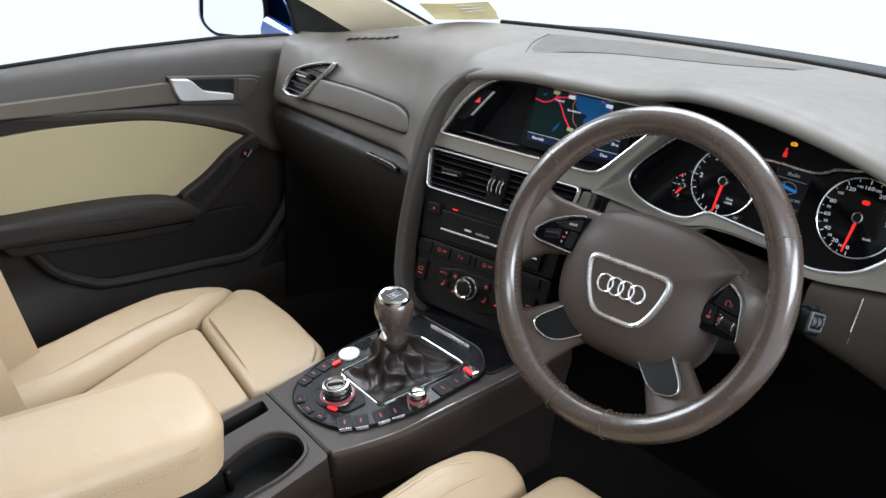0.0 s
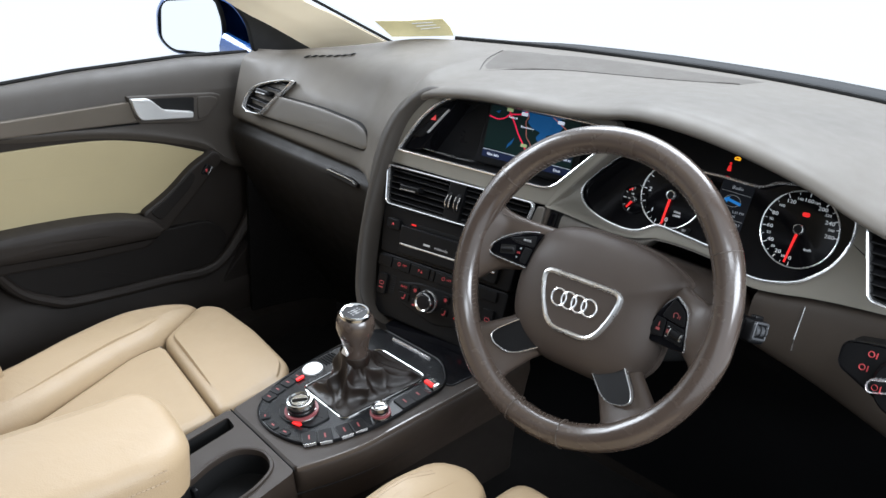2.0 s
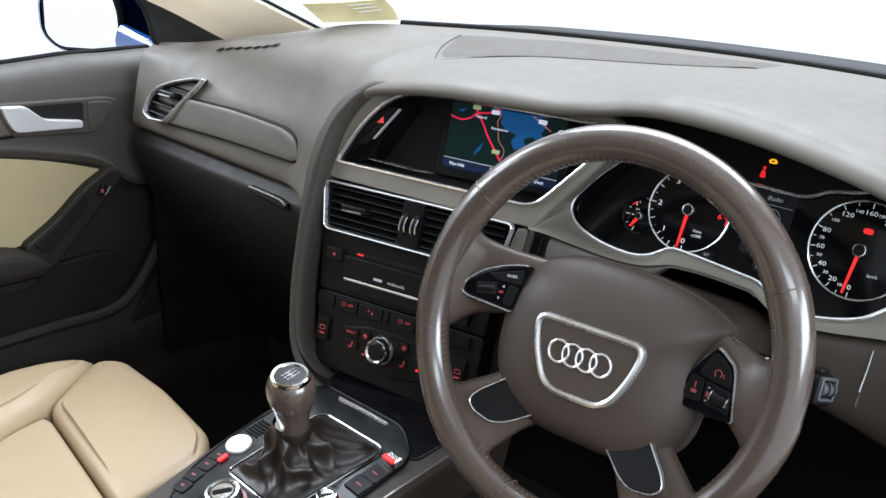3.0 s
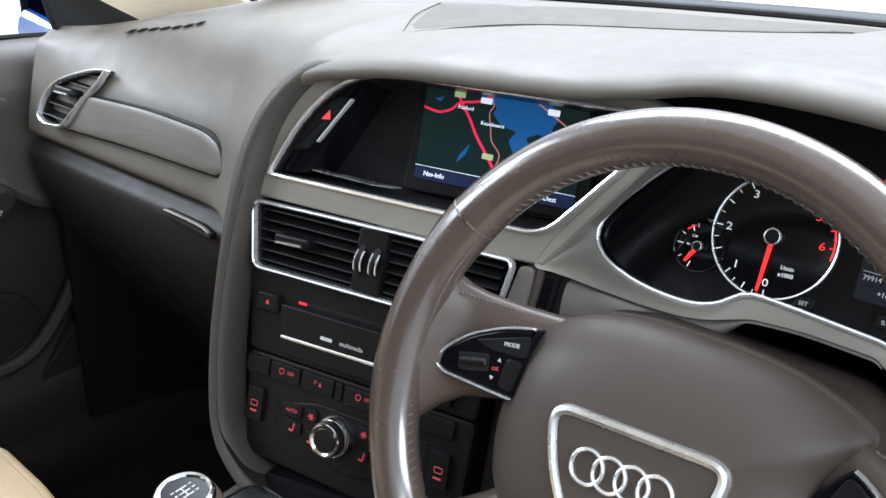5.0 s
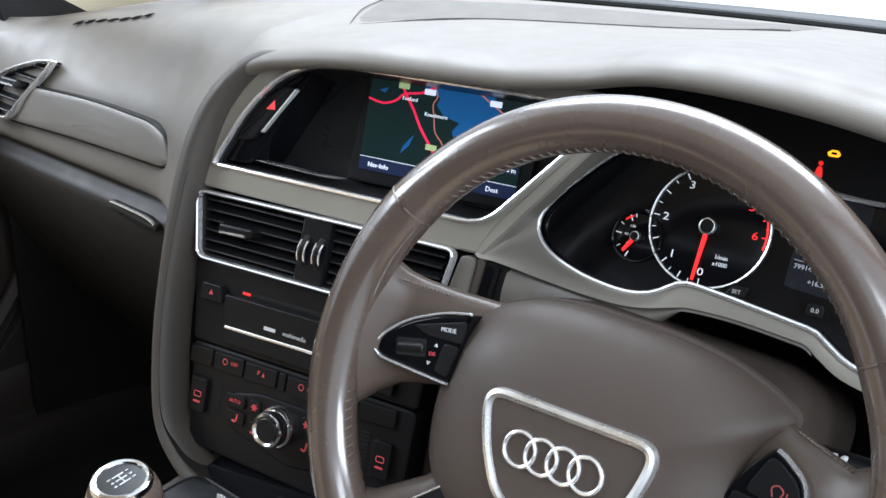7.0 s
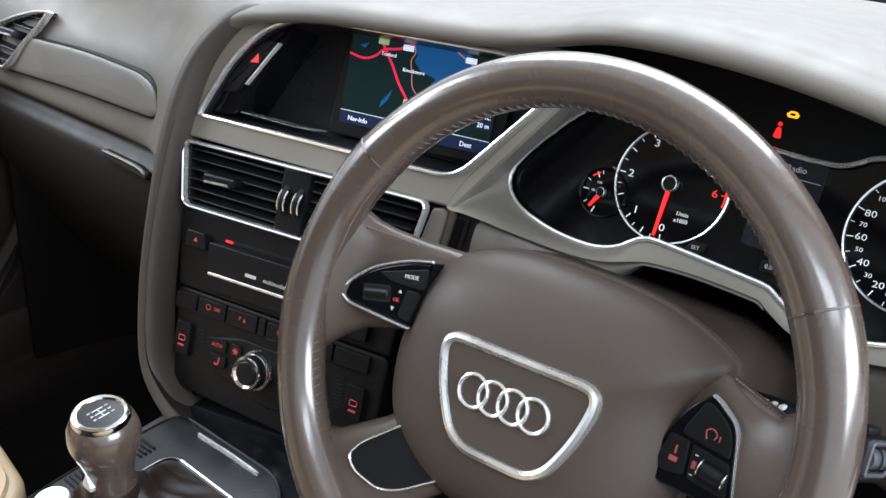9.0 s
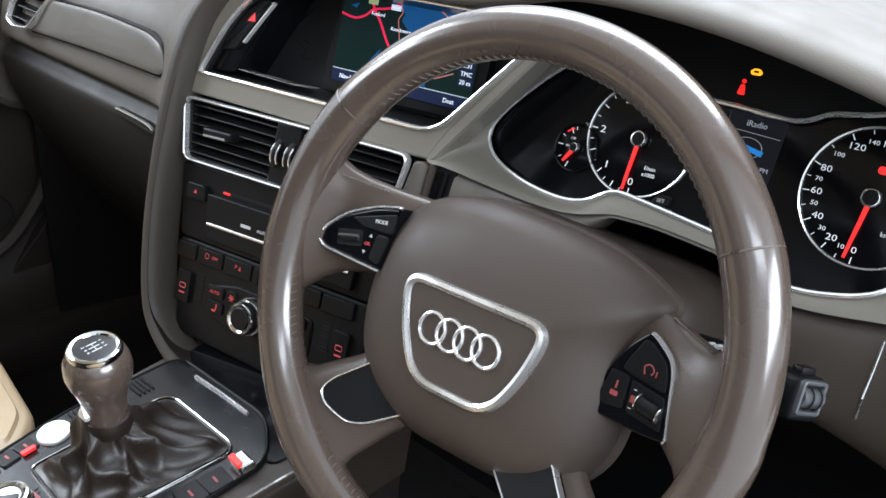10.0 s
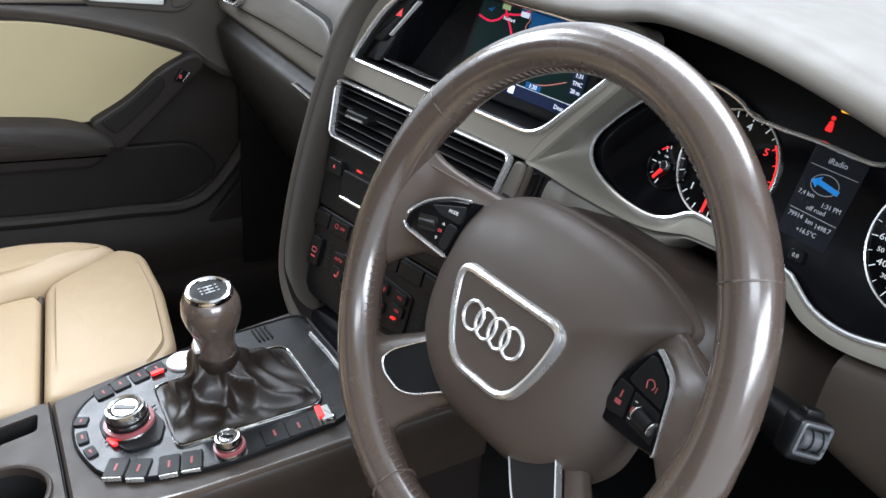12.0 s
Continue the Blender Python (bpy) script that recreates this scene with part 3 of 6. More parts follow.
part("bezel", plate(rounded([(-0.028, 0.006), (0.150, 0.010), (0.155, 0.101), (-0.022, 0.104)], 0.006), -0.052, -0.042, 0.002), BLACK, unit)
SCREEN_BLACK = material("screen_ground", (0.009, 0.019, 0.018), 0.2, emit=0.45, vary=0.0, spec=0.12)
SCREEN_BLUE = material("screen_water", (0.014, 0.075, 0.20), 0.3, emit=0.7, vary=0.0, spec=0.12)
SCREEN_RED = material("screen_route", (0.75, 0.02, 0.07), 0.3, emit=0.8, vary=0.0, spec=0.12)
SCREEN_ROAD = material("screen_road", (0.45, 0.16, 0.12), 0.3, emit=0.7, vary=0.0, spec=0.12)
SCREEN_WHITE = material("screen_white", (0.75, 0.78, 0.85), 0.3, emit=0.8, vary=0.0, spec=0.12)
SCREEN_GREEN = material("screen_sign", (0.30, 0.36, 0.17), 0.3, emit=0.8, vary=0.0, spec=0.12)
SCREEN_NAVY = material("screen_footer", (0.012, 0.017, 0.042), 0.3, emit=0.7, vary=0.0, spec=0.12)
S0, S1, T0, T1 = -0.016, 0.141, 0.019, 0.1035


def sp(a, b):
    """A place on the screen: a across and b up, from 0 to 1."""
    return Vector((S0 + (S1 - S0) * a, T0 + (T1 - T0) * b))


disp = part("display", plate([sp(0, 0), sp(1, 0), sp(1, 1), sp(0, 1)], -0.0425, -0.0405, 0.0003), SCREEN_BLACK, unit, "lit dark green map display")
zs = -0.0405
water = [(0.34, 0.99), (0.78, 0.99), (0.84, 0.86), (0.80, 0.74), (0.86, 0.66), (0.78, 0.60), (0.74, 0.68), (0.66, 0.62), (0.70, 0.52), (0.60, 0.44), (0.56, 0.56), (0.60, 0.66), (0.50, 0.70), (0.44, 0.80), (0.46, 0.88), (0.38, 0.92)]
part("map_water", plate(rounded([sp(*p) for p in water], 0.002, 2), zs, zs + 0.0002, 0.0001), SCREEN_BLUE, disp)
for pts in ([(0.06, 0.86), (0.12, 0.90), (0.10, 0.84)], [(0.27, 0.32), (0.33, 0.46), (0.31, 0.34), (0.26, 0.24)], [(0.9, 0.62), (0.95, 0.66), (0.93, 0.58)]):
    part("map_pond", plate([sp(*p) for p in pts], zs, zs + 0.0002, 0.00005), SCREEN_BLUE, disp)
for pts, w, mat in (([(0.20, 0.99), (0.23, 0.88), (0.30, 0.72), (0.36, 0.55), (0.42, 0.42), (0.50, 0.24)], 0.0022, SCREEN_RED), ([(0.0, 0.76), (0.1, 0.73), (0.18, 0.78), (0.23, 0.86), (0.34, 0.90), (0.42, 0.98)], 0.002, SCREEN_RED),
                    ([(0.42, 0.98), (0.44, 0.88), (0.42, 0.80), (0.44, 0.66), (0.46, 0.52), (0.52, 0.40), (0.50, 0.24)], 0.0009, SCREEN_ROAD), ([(0.70, 0.98), (0.80, 0.88), (0.88, 0.80)], 0.0012, SCREEN_ROAD), ([(0.56, 0.20), (0.7, 0.24), (0.86, 0.36)], 0.0009, SCREEN_ROAD)):
    part("map_road", strip(catmull([sp(*p) for p in pts], 3), w, zs + 0.0001, zs + 0.0004), mat, disp)
for a, b, mat in ((0.22, 0.94, SCREEN_GREEN), (0.39, 0.92, SCREEN_WHITE), (0.80, 0.91, SCREEN_WHITE), (0.45, 0.36, SCREEN_GREEN)):
    part("map_sign", plate(rect(*sp(a, b), 0.011, 0.005, 0.0008), zs + 0.0002, zs + 0.0005, 0.0001), mat, disp)
writing("map_word", "Foxford", 0.0048, *sp(0.27, 0.815), zs + 0.0005, SCREEN_WHITE, disp)
writing("map_word", "Knockmore", 0.0048, *sp(0.45, 0.69), zs + 0.0005, SCREEN_WHITE, disp)
part("map_footer", plate([sp(0, 0), sp(1, 0), sp(1, 0.13), sp(0, 0.13)], zs, zs + 0.0002, 0.0001), SCREEN_NAVY, disp)
part("map_footer_line", strip([sp(0, 0.14), sp(1, 0.14)], 0.0005, zs, zs + 0.0003), SCREEN_WHITE, disp)
writing("footer_word", "Nav-Info", 0.0062, *sp(0.13, 0.062), zs + 0.0004, SCREEN_WHITE, disp)
writing("footer_word", "Dest", 0.0062, *sp(0.86, 0.062), zs + 0.0004, SCREEN_WHITE, disp)
part("map_badge", plate(rect(*sp(0.45, 0.07), 0.008, 0.008, 0.0008), zs + 0.0002, zs + 0.0005, 0.0001), SCREEN_WHITE, disp)
part("compass", band(ellipse(*sp(0.965, 0.80), 0.0045, 0.0045, 20), 0.0008, zs, zs + 0.0004), SCREEN_WHITE, disp)
writing("compass_letter", "N", 0.006, *sp(0.965, 0.80), zs + 0.0004, SCREEN_WHITE, disp)
for b, s in ((0.56, "km"), (0.47, "1:31"), (0.38, "TMC"), (0.29, "20 m")):
    part("map_tag", plate(rect(*sp(0.945, b), 0.015, 0.0065, 0.0005), zs, zs + 0.0002, 0.0001), SCREEN_NAVY, disp)
    writing("tag_word", s, 0.0058, *sp(0.945, b), zs + 0.0004, SCREEN_WHITE, disp)
part("time_tag", plate(rect(*sp(0.62, 0.18), 0.02, 0.0065, 0.0005), zs + 0.0003, zs + 0.0006, 0.0001), SCREEN_BLUE, disp)
writing("tag_word", "1:20", 0.0062, *sp(0.62, 0.18), zs + 0.0008, SCREEN_WHITE, disp)

part("side_shelf", plate(rounded([(-0.147, 0.0), (-0.112, 0.003), (-0.058, 0.100), (-0.085, 0.088), (-0.115, 0.055)], 0.01), -0.055, -0.010, 0.003), GLOSS, unit)
haz = thing("hazard_switch", STACK, "black hazard light switch with a red triangle and silver edge", "switch")
part("rocker", plate(rounded([(-0.132, 0.024), (-0.112, 0.027), (-0.074, 0.080), (-0.087, 0.080), (-0.107, 0.066), (-0.126, 0.038)], 0.004), -0.03, -0.006, 0.002), BLACK, haz)
part("silver_edge", strip([(-0.103, 0.036), (-0.072, 0.079)], 0.0022, -0.012, -0.0055), SATIN, haz)
part("joint", strip([(-0.118, 0.049), (-0.100, 0.048)], 0.0008, -0.01, -0.0055), RUBBER, haz)
part("triangle", plate([(-0.1015, 0.0570), (-0.0915, 0.0578), (-0.0932, 0.0665)], -0.008, -0.0054, 0.0002), RED_SOFT, haz)
part("tray_line", strip([(-0.122, 0.009), (-0.045, 0.007), (-0.02, 0.008)], 0.0012, -0.03, -0.012), ALU, unit)
part("tray_line", strip([(-0.122, 0.009), (-0.113, 0.021)], 0.0010, -0.03, -0.012), ALU, unit)


# ---- air vents ----
def vent(name, m, outline, label, slats, slat_box, tab=None, depth=0.045, frame_w=0.0031, corner=0.010):
    """A vent: chrome frame, dark throat, louvres and a tab with a chrome front."""
    v = thing(name, m, label, "air vent", "air vents")
    o = rounded(outline, corner)
    bm = bmesh.new()
    rings(bm, [[(*p, z) for p in lp] for lp, z in ((o, 0.0), (shrink(o, 0.004), -0.004), (shrink(o, 0.006), -depth))], cap_end=True)
    part("throat", bm, RUBBER, v)
    part("frame", band(shrink(o, -0.001), frame_w, -0.004, 0.005), CHROME, v, "chrome vent frame")
    x_of, y0, y1 = slat_box
    for i in range(slats):
        t = (i + 0.5) / slats
        y = y0 + (y1 - y0) * t
        for a, b in x_of(t):
            s = box(a, b, -0.0011, 0.0011, -0.014, 0.0, 0.0007, seg=1)
            bmesh.ops.rotate(s, verts=s.verts, cent=(0, 0, 0), matrix=Matrix.Rotation(radians(28), 3, "X"))
            bmesh.ops.translate(s, verts=s.verts, vec=(0, y, -0.002))
            part("louvre", s, BLACK, v)
    for tx, ty in tab or ():
        h = part("tab", plate(rounded([(tx - 0.02, ty - 0.0055), (tx + 0.02, ty - 0.0035), (tx + 0.02, ty + 0.0055), (tx - 0.02, ty + 0.0045)], 0.003), -0.01, 0.008, 0.003), BLACK, v)
        part("tab_edge", strip([(tx - 0.017, ty - 0.0038), (tx + 0.012, ty - 0.0025)], 0.003, 0.004, 0.0088), ALU, h)
    return v


cv = vent("centre_vent", STACK, [(-0.161, -0.0285), (0.116, -0.0265), (0.104, -0.0905), (-0.151, -0.0915)], "black twin centre air vent in a chrome frame", 6, (lambda t: ((-0.152, -0.040), (-0.007, 0.106 - 0.006 * (1 - t))), -0.0885, -0.0315),
          [(-0.107, -0.058), (0.052, -0.066)])
part("divider", plate([(-0.0405, -0.089), (-0.0105, -0.089), (-0.0070, -0.030), (-0.0375, -0.030)], -0.03, 0.0015, 0.0015), BLACK, cv)
for x in (-0.0322, -0.0160):
    arc = [(x + 0.0012 * k, -0.0595 + 0.0125 * k, 0.0055 - 0.006 * k * k) for k in (-1, -0.75, -0.5, -0.2, 0.2, 0.5, 0.75, 1)]
    w = part("thumbwheel", tube(arc, 0.0034, 10), BLACK, cv)
    for s in (-0.0034, 0.0034):
        part("chrome_rim", tube([(a + s, b, c + 0.0020) for a, b, c in arc[1:-1]], 0.0008, 6), CHROME, w)
vent("side_vent", local((-0.44, 0.183, 0.63), 0, 21) @ pose(0, 0, 0.004), [(-0.175, -0.050), (-0.173, -0.028), (-0.157, -0.005), (-0.120, 0.011), (-0.075, 0.025), (-0.047, 0.029), (-0.058, 0.012), (-0.088, -0.018), (-0.107, -0.042), (-0.118, -0.0535), (-0.155, -0.057)], "black corner air vent in a chrome frame", 5,
          (lambda t: ((-0.172 + 0.09 * t * t, -0.121 + 0.065 * t),), -0.053, 0.024), [(-0.122, -0.010)], depth=0.03, frame_w=0.0034, corner=[0.006, 0.02, 0.03, 0.04, 0.03, 0.003, 0.03, 0.04, 0.03, 0.008, 0.01])
vent("side_vent", SIDE @ pose(-0.03, -0.01, 0.004), [(0.003, 0.126), (0.10, 0.130), (0.11, 0.035), (0.028, 0.040)], "black corner air vent beside the dials in a chrome frame", 7, (lambda t: ((0.026 - 0.022 * t, 0.104),), 0.042, 0.124), depth=0.03)

# ---- radio and climate controls ----
radio = thing("radio_unit", STACK, "black disc and radio unit with a silver line", "radio")
part("face", plate(rounded([(-0.158, -0.094), (0.108, -0.092), (0.103, -0.172), (-0.148, -0.172)], 0.006), -0.05, -0.004, 0.003), BLACK, radio)
part("disc_drawer", plate(rounded([(-0.1135, -0.1195), (0.082, -0.118), (0.079, -0.165), (-0.1095, -0.1655)], 0.003), -0.01, 0.0015, 0.0015), BLACK, radio)
part("disc_slot", plate(rounded([(-0.098, -0.1165), (0.08, -0.1145), (0.08, -0.1115), (-0.098, -0.1125)], 0.001), -0.006, -0.0034, 0.0004), RUBBER, radio)
part("silver_line", strip([(-0.1075, -0.1497), (0.0, -0.1485), (0.074, -0.148)], 0.003, 0.001, 0.003), ALU, radio)
part("eject_button", plate(rounded([(-0.142, -0.130), (-0.114, -0.129), (-0.117, -0.113), (-0.141, -0.113)], 0.003), -0.01, 0.003, 0.0015), BLACK, radio)
part("eject_mark", plate([(-0.1305, -0.123), (-0.1255, -0.123), (-0.128, -0.1185)], 0.0028, 0.0034, 0.0001), RED_DIM, radio)
part("slot_light", plate(rect(-0.0915, -0.1148, 0.009, 0.0022, 0.0008), -0.004, -0.0025, 0.0003), RED, radio)
part("maker_bar", plate(rect(-0.057, -0.1395, 0.013, 0.0032, 0.0004), 0.001, 0.0018, 0.0001), WHITE_DIM, radio)
writing("unit_word", "multimedia", 0.0058, -0.029, -0.1395, 0.0016, WHITE_DIM, radio)

climate = thing("climate_panel", STACK, "black climate control panel with red lit symbols", "climate control")
part("face", plate(rounded([(-0.149, -0.173), (0.103, -0.173), (0.10, -0.285), (-0.138, -0.275)], 0.008), -0.05, -0.005, 0.003), BLACK, climate)
for i, (a, b) in enumerate(((-0.147, -0.120), (-0.118, -0.083), (-0.081, -0.044), (-0.042, -0.034), (-0.032, 0.006), (0.008, 0.045), (0.047, 0.085))):
    part("row_button", plate(rounded([(a, -0.1945), (b, -0.1935), (b, -0.1765), (a, -0.1775)], 0.002), -0.01, -0.0022, 0.0010), BLACK, climate)
for x, s in ((-0.0965, "OFF"), (-0.0080, "OFF")):
    writing("lit_word", s, 0.0048, x + 0.003, -0.184, -0.0020, RED_DIM, climate)
    part("lit_symbol", band(ellipse(x - 0.008, -0.184, 0.0032, 0.0032, 12), 0.0009, -0.003, -0.0019), RED_DIM, climate)
writing("lit_word", "P", 0.0058, -0.0645, -0.184, -0.0020, RED_DIM, climate)
part("lit_symbol", plate([(-0.0605, -0.1865), (-0.0575, -0.1865), (-0.059, -0.182)], -0.003, -0.0019, 0.0001), RED_DIM, climate)
part("climate_plate", plate(rounded([(-0.100, -0.213), (-0.058, -0.203), (-0.010, -0.203), (0.04, -0.207), (0.04, -0.252), (-0.02, -0.262), (-0.09, -0.245)], 0.006), -0.01, -0.0028, 0.002), BLACK, climate)


def climate_button(x, y, w, h, mark, kind="word"):
    part("button", plate(rect(x, y, w, h, 0.003), -0.01, -0.0004, 0.0010), BLACK, climate)
    if kind == "word":
        writing("lit_word", mark, 0.0048, x, y, -0.0002, RED_DIM, climate)
    elif kind == "seat":
        b = strip(catmull([(x - 0.003, y - 0.003), (x + 0.001, y - 0.0035), (x + 0.0025, y + 0.004)], 3), 0.002, -0.002, 0.0002)
        part("lit_symbol", b, RED_DIM, climate)
    elif kind == "screen":
        part("lit_symbol", band(rect(x, y + 0.001, 0.009, 0.006, 0.002), 0.001, -0.002, 0.0002), RED_DIM, climate)
        part("lit_word", plate(rect(x, y - 0.0065, 0.008, 0.0018, 0.0002), -0.002, 0.0002, 0.0001), RED_DIM, climate)
    else:
        for a in (0, 60, 120):
            c, s = 0.0035 * math.cos(radians(a)), 0.0035 * math.sin(radians(a))
            part("lit_symbol", strip([(x - c, y - s), (x + c, y + s)], 0.0014, -0.002, 0.0002), RED_DIM, climate)


climate_button(-0.1305, -0.2235, 0.019, 0.034, "", "screen")
for i in range(9):
    part("grille_slot", plate(rect(-0.1105, -0.207 - 0.0036 * i, 0.010, 0.0018, 0.0003), -0.006, -0.0042, 0.0002), RUBBER, climate)
    part("grille_slot", plate(rect(0.056, -0.205 - 0.0036 * i, 0.010, 0.0018, 0.0003), -0.006, -0.0042, 0.0002), RUBBER, climate)
climate_button(-0.0855, -0.217, 0.023, 0.0125, "AUTO")
climate_button(-0.083, -0.2325, 0.021, 0.0125, "", "seat")
climate_button(-0.0625, -0.2165, 0.013, 0.0125, "", "fan")
climate_button(-0.0605, -0.2375, 0.013, 0.0125, "", "seat")
climate_button(-0.003, -0.2155, 0.013, 0.0125, "", "fan")
climate_button(-0.002, -0.236, 0.013, 0.0125, "", "seat")
climate_button(0.0235, -0.215, 0.02, 0.0125, "A/C")
climate_button(0.0235, -0.2295, 0.02, 0.0125, "ON")
part("button_light", plate(rect(0.0235, -0.2375, 0.006, 0.002, 0.0003), 0.0, 0.0032, 0.0002), RED, climate)
climate_button(0.077, -0.2235, 0.019, 0.034, "", "screen")
kn = part("dial_knob", lathe([(0.0195, -0.005), (0.0195, 0.003), (0.0185, 0.005), (0.0165, 0.0055), (0.0165, 0.016), (0.0155, 0.0175), (0.0135, 0.018), (0.0115, 0.0165)], 36, m=pose(-0.0335, -0.2265, 0)), KNOB, climate, "ribbed chrome rotary knob")
part("knob_cap", lathe([(0.0113, 0.012), (0.0113, 0.0172), (0.0105, 0.0178), (0.002, 0.0180)], 28, m=pose(-0.0335, -0.2265, 0)), BLACK, kn)
for i in range(3):
    part("knob_groove", lathe([(0.01665, 0.007 + 0.003 * i), (0.0168, 0.0075 + 0.003 * i), (0.0168, 0.0085 + 0.003 * i), (0.01665, 0.009 + 0.003 * i)], 36, m=pose(-0.0335, -0.2265, 0), caps=False), BLACK, kn)

CON_T = material("console_vinyl", (0.029, 0.0215, 0.0165), 0.46, grain=0.25, grain_size=1100, spec=0.35)
# Lighter, glossier brown that draws the highlight on the console's edge.
EDGE_GLINT = material("painted_edge_glint", (0.06, 0.047, 0.038), 0.2, coat=0.8)
material_mark = material("dull_red_mark", (0.26, 0.05, 0.05), 0.5, emit=0.02, vary=0.0)


# ---- instrument cluster ----
cluster = thing("instrument_cluster", CLUSTER, "black instrument cluster with two dials, red needles and lit warning lamps", "instrument cluster")
DIALS = DIAL_EDGE[:-1] + [(0.172, 0.005), (0.168, 0.040), (0.148, 0.062), (0.115, 0.069), (0.081, 0.0615), (0.057, 0.0575), (0.043, 0.050), (0.028, 0.0465), (-0.02, 0.049), (-0.05, 0.049), (-0.081, 0.051), (-0.101, 0.060), (-0.13, 0.066)]
dial_out = [Vector(p) for p in catmull(DIALS, 6, closed=True)]
part("face", plate(dial_out, -0.03, -0.004, 0.001), GLOSS, cluster, "black cluster face")
part("chrome_edge", tube([(p[0], p[1], 0.0032) for p in resample(shrink(dial_out, -0.0004), 120)], 0.0021, 8, closed=True), CHROME, cluster, "bright chrome line round the dials")
part("visor", plate(rounded([(-0.26, 0.045), (0.215, 0.045), (0.210, 0.070), (0.145, 0.13), (-0.24, 0.13)], 0.02), -0.06, -0.0066, 0.002), BLACK, cluster, "black visor with the warning lamps")
part("belt_lamp", plate(rounded([(-0.0225, 0.0595), (-0.0165, 0.0595), (-0.0172, 0.0645), (-0.0180, 0.0680), (-0.0210, 0.0680), (-0.0218, 0.0645)], 0.0015, 3), -0.007, -0.005, 0.0002), RED, cluster, "red seat belt warning lamp")
part("belt_lamp_head", lathe([(0.0017, -0.007), (0.0017, -0.0052), (0.0005, -0.005)], 14, m=pose(-0.0195, 0.0705, 0)), RED, cluster)
part("engine_lamp", plate(rounded([(-0.0155, 0.0768), (-0.0085, 0.0768), (-0.0070, 0.0785), (-0.0075, 0.0800), (-0.0095, 0.0818), (-0.0140, 0.0818), (-0.0152, 0.0805), (-0.0168, 0.0795)], 0.0008, 3), -0.007, -0.005, 0.0002), AMBER, cluster, "amber engine warning lamp")
part("engine_lamp_core", plate(rect(-0.0117, 0.0792, 0.0040, 0.0018, 0.0006), -0.005, -0.0046, 0.0001), RUBBER, cluster)


def dial(name, cx, cy, r, numbers, size, small, needle, marks, redline=None, hub=0.008, rim=ALU):
    """A dial: sunk black disc, bright rim, tick marks, figures, hub and a red needle."""
    d = part(name, lathe([(r - 0.002, -0.012), (r - 0.001, -0.0035), (r - 0.003, -0.003), (0.001, -0.0032)], 48, m=pose(cx, cy, 0)), GLOSS, cluster)
    part("rim", lathe([(r - 0.0012, -0.004), (r - 0.0012, -0.001), (r, -0.0005), (r + 0.0004, -0.001), (r + 0.0004, -0.004)], 64, m=pose(cx, cy, 0), caps=False), rim, d, "thin ring")
    for i, a in enumerate(marks):
        c, s = math.cos(radians(a)), math.sin(radians(a))
        long = i % 2 == 0
        r0 = r - (0.0072 if long else 0.0052)
        red = redline and a < redline
        part("tick", bar(cx + r0 * c, cy + r0 * s, cx + (r - 0.002) * c, cy + (r - 0.002) * s, 0.0009 if long else 0.0006, -0.0032, -0.0026), RED if red else WHITE, d)
    for s, a in numbers:
        k = r - 0.0125
        writing("figure", s, size, cx + k * math.cos(radians(a)), cy + k * math.sin(radians(a)), -0.0027, RED if redline and a < redline + 6 else WHITE, d, wide=1.25)
    for s, a in small:
        k = r - 0.0115
        writing("figure", s, size * 0.68, cx + k * math.cos(radians(a)), cy + k * math.sin(radians(a)), -0.0027, WHITE, d, wide=1.2)
    c, s = math.cos(radians(needle)), math.sin(radians(needle))
    n = plate([(cx + hub * 0.6 * c + 0.0019 * s, cy + hub * 0.6 * s - 0.0019 * c), (cx + (r - 0.005) * c + 0.0011 * s, cy + (r - 0.005) * s - 0.0011 * c), (cx + (r - 0.005) * c - 0.0011 * s, cy + (r - 0.005) * s + 0.0011 * c),
               (cx + hub * 0.6 * c - 0.0019 * s, cy + hub * 0.6 * s + 0.0019 * c)], 0.0, 0.0016, 0.0004)
    part("needle", n, RED, d, "red lit needle")
    h = part("hub", lathe([(hub, -0.003), (hub, 0.002), (hub * 0.85, 0.0035), (0.001, 0.0037)], 28, m=pose(cx, cy, 0)), BLACK, d)
    part("hub_ring", lathe([(hub * 1.02, 0.0), (hub * 1.06, 0.0016), (hub * 1.02, 0.0030), (hub * 0.94, 0.0042), (hub * 0.82, 0.0044), (hub * 0.80, 0.0034)], 28, m=pose(cx, cy, 0), caps=False), ALU, h)
    return d


def spread(stops, per):
    out = []
    for a, b in zip(stops, stops[1:]):
        out += [a + (b - a) * k / per for k in range(per)]
    return out + [stops[-1]]


TACH = [272, 228, 178, 125, 82, 36, 0]
tach = dial("rev_counter", -0.090, 0.006, 0.049, list(zip("0123456", TACH)), 0.0088, [], 266, spread(TACH, 4), redline=42, hub=0.0068)
part("redline_arc", strip([(-0.090 + 0.0455 * math.cos(radians(a)), 0.006 + 0.0455 * math.sin(radians(a))) for a in range(-12, 44, 4)], 0.0014, -0.0032, -0.0026), RED, tach)
writing("unit_word", "1/min", 0.0048, -0.075, -0.016, -0.0026, WHITE, tach)
writing("unit_word", "x1000", 0.0048, -0.075, -0.0215, -0.0026, WHITE, tach)
SPEED = [268, 241, 213, 186, 160, 122, 88, 56, 26, 0]
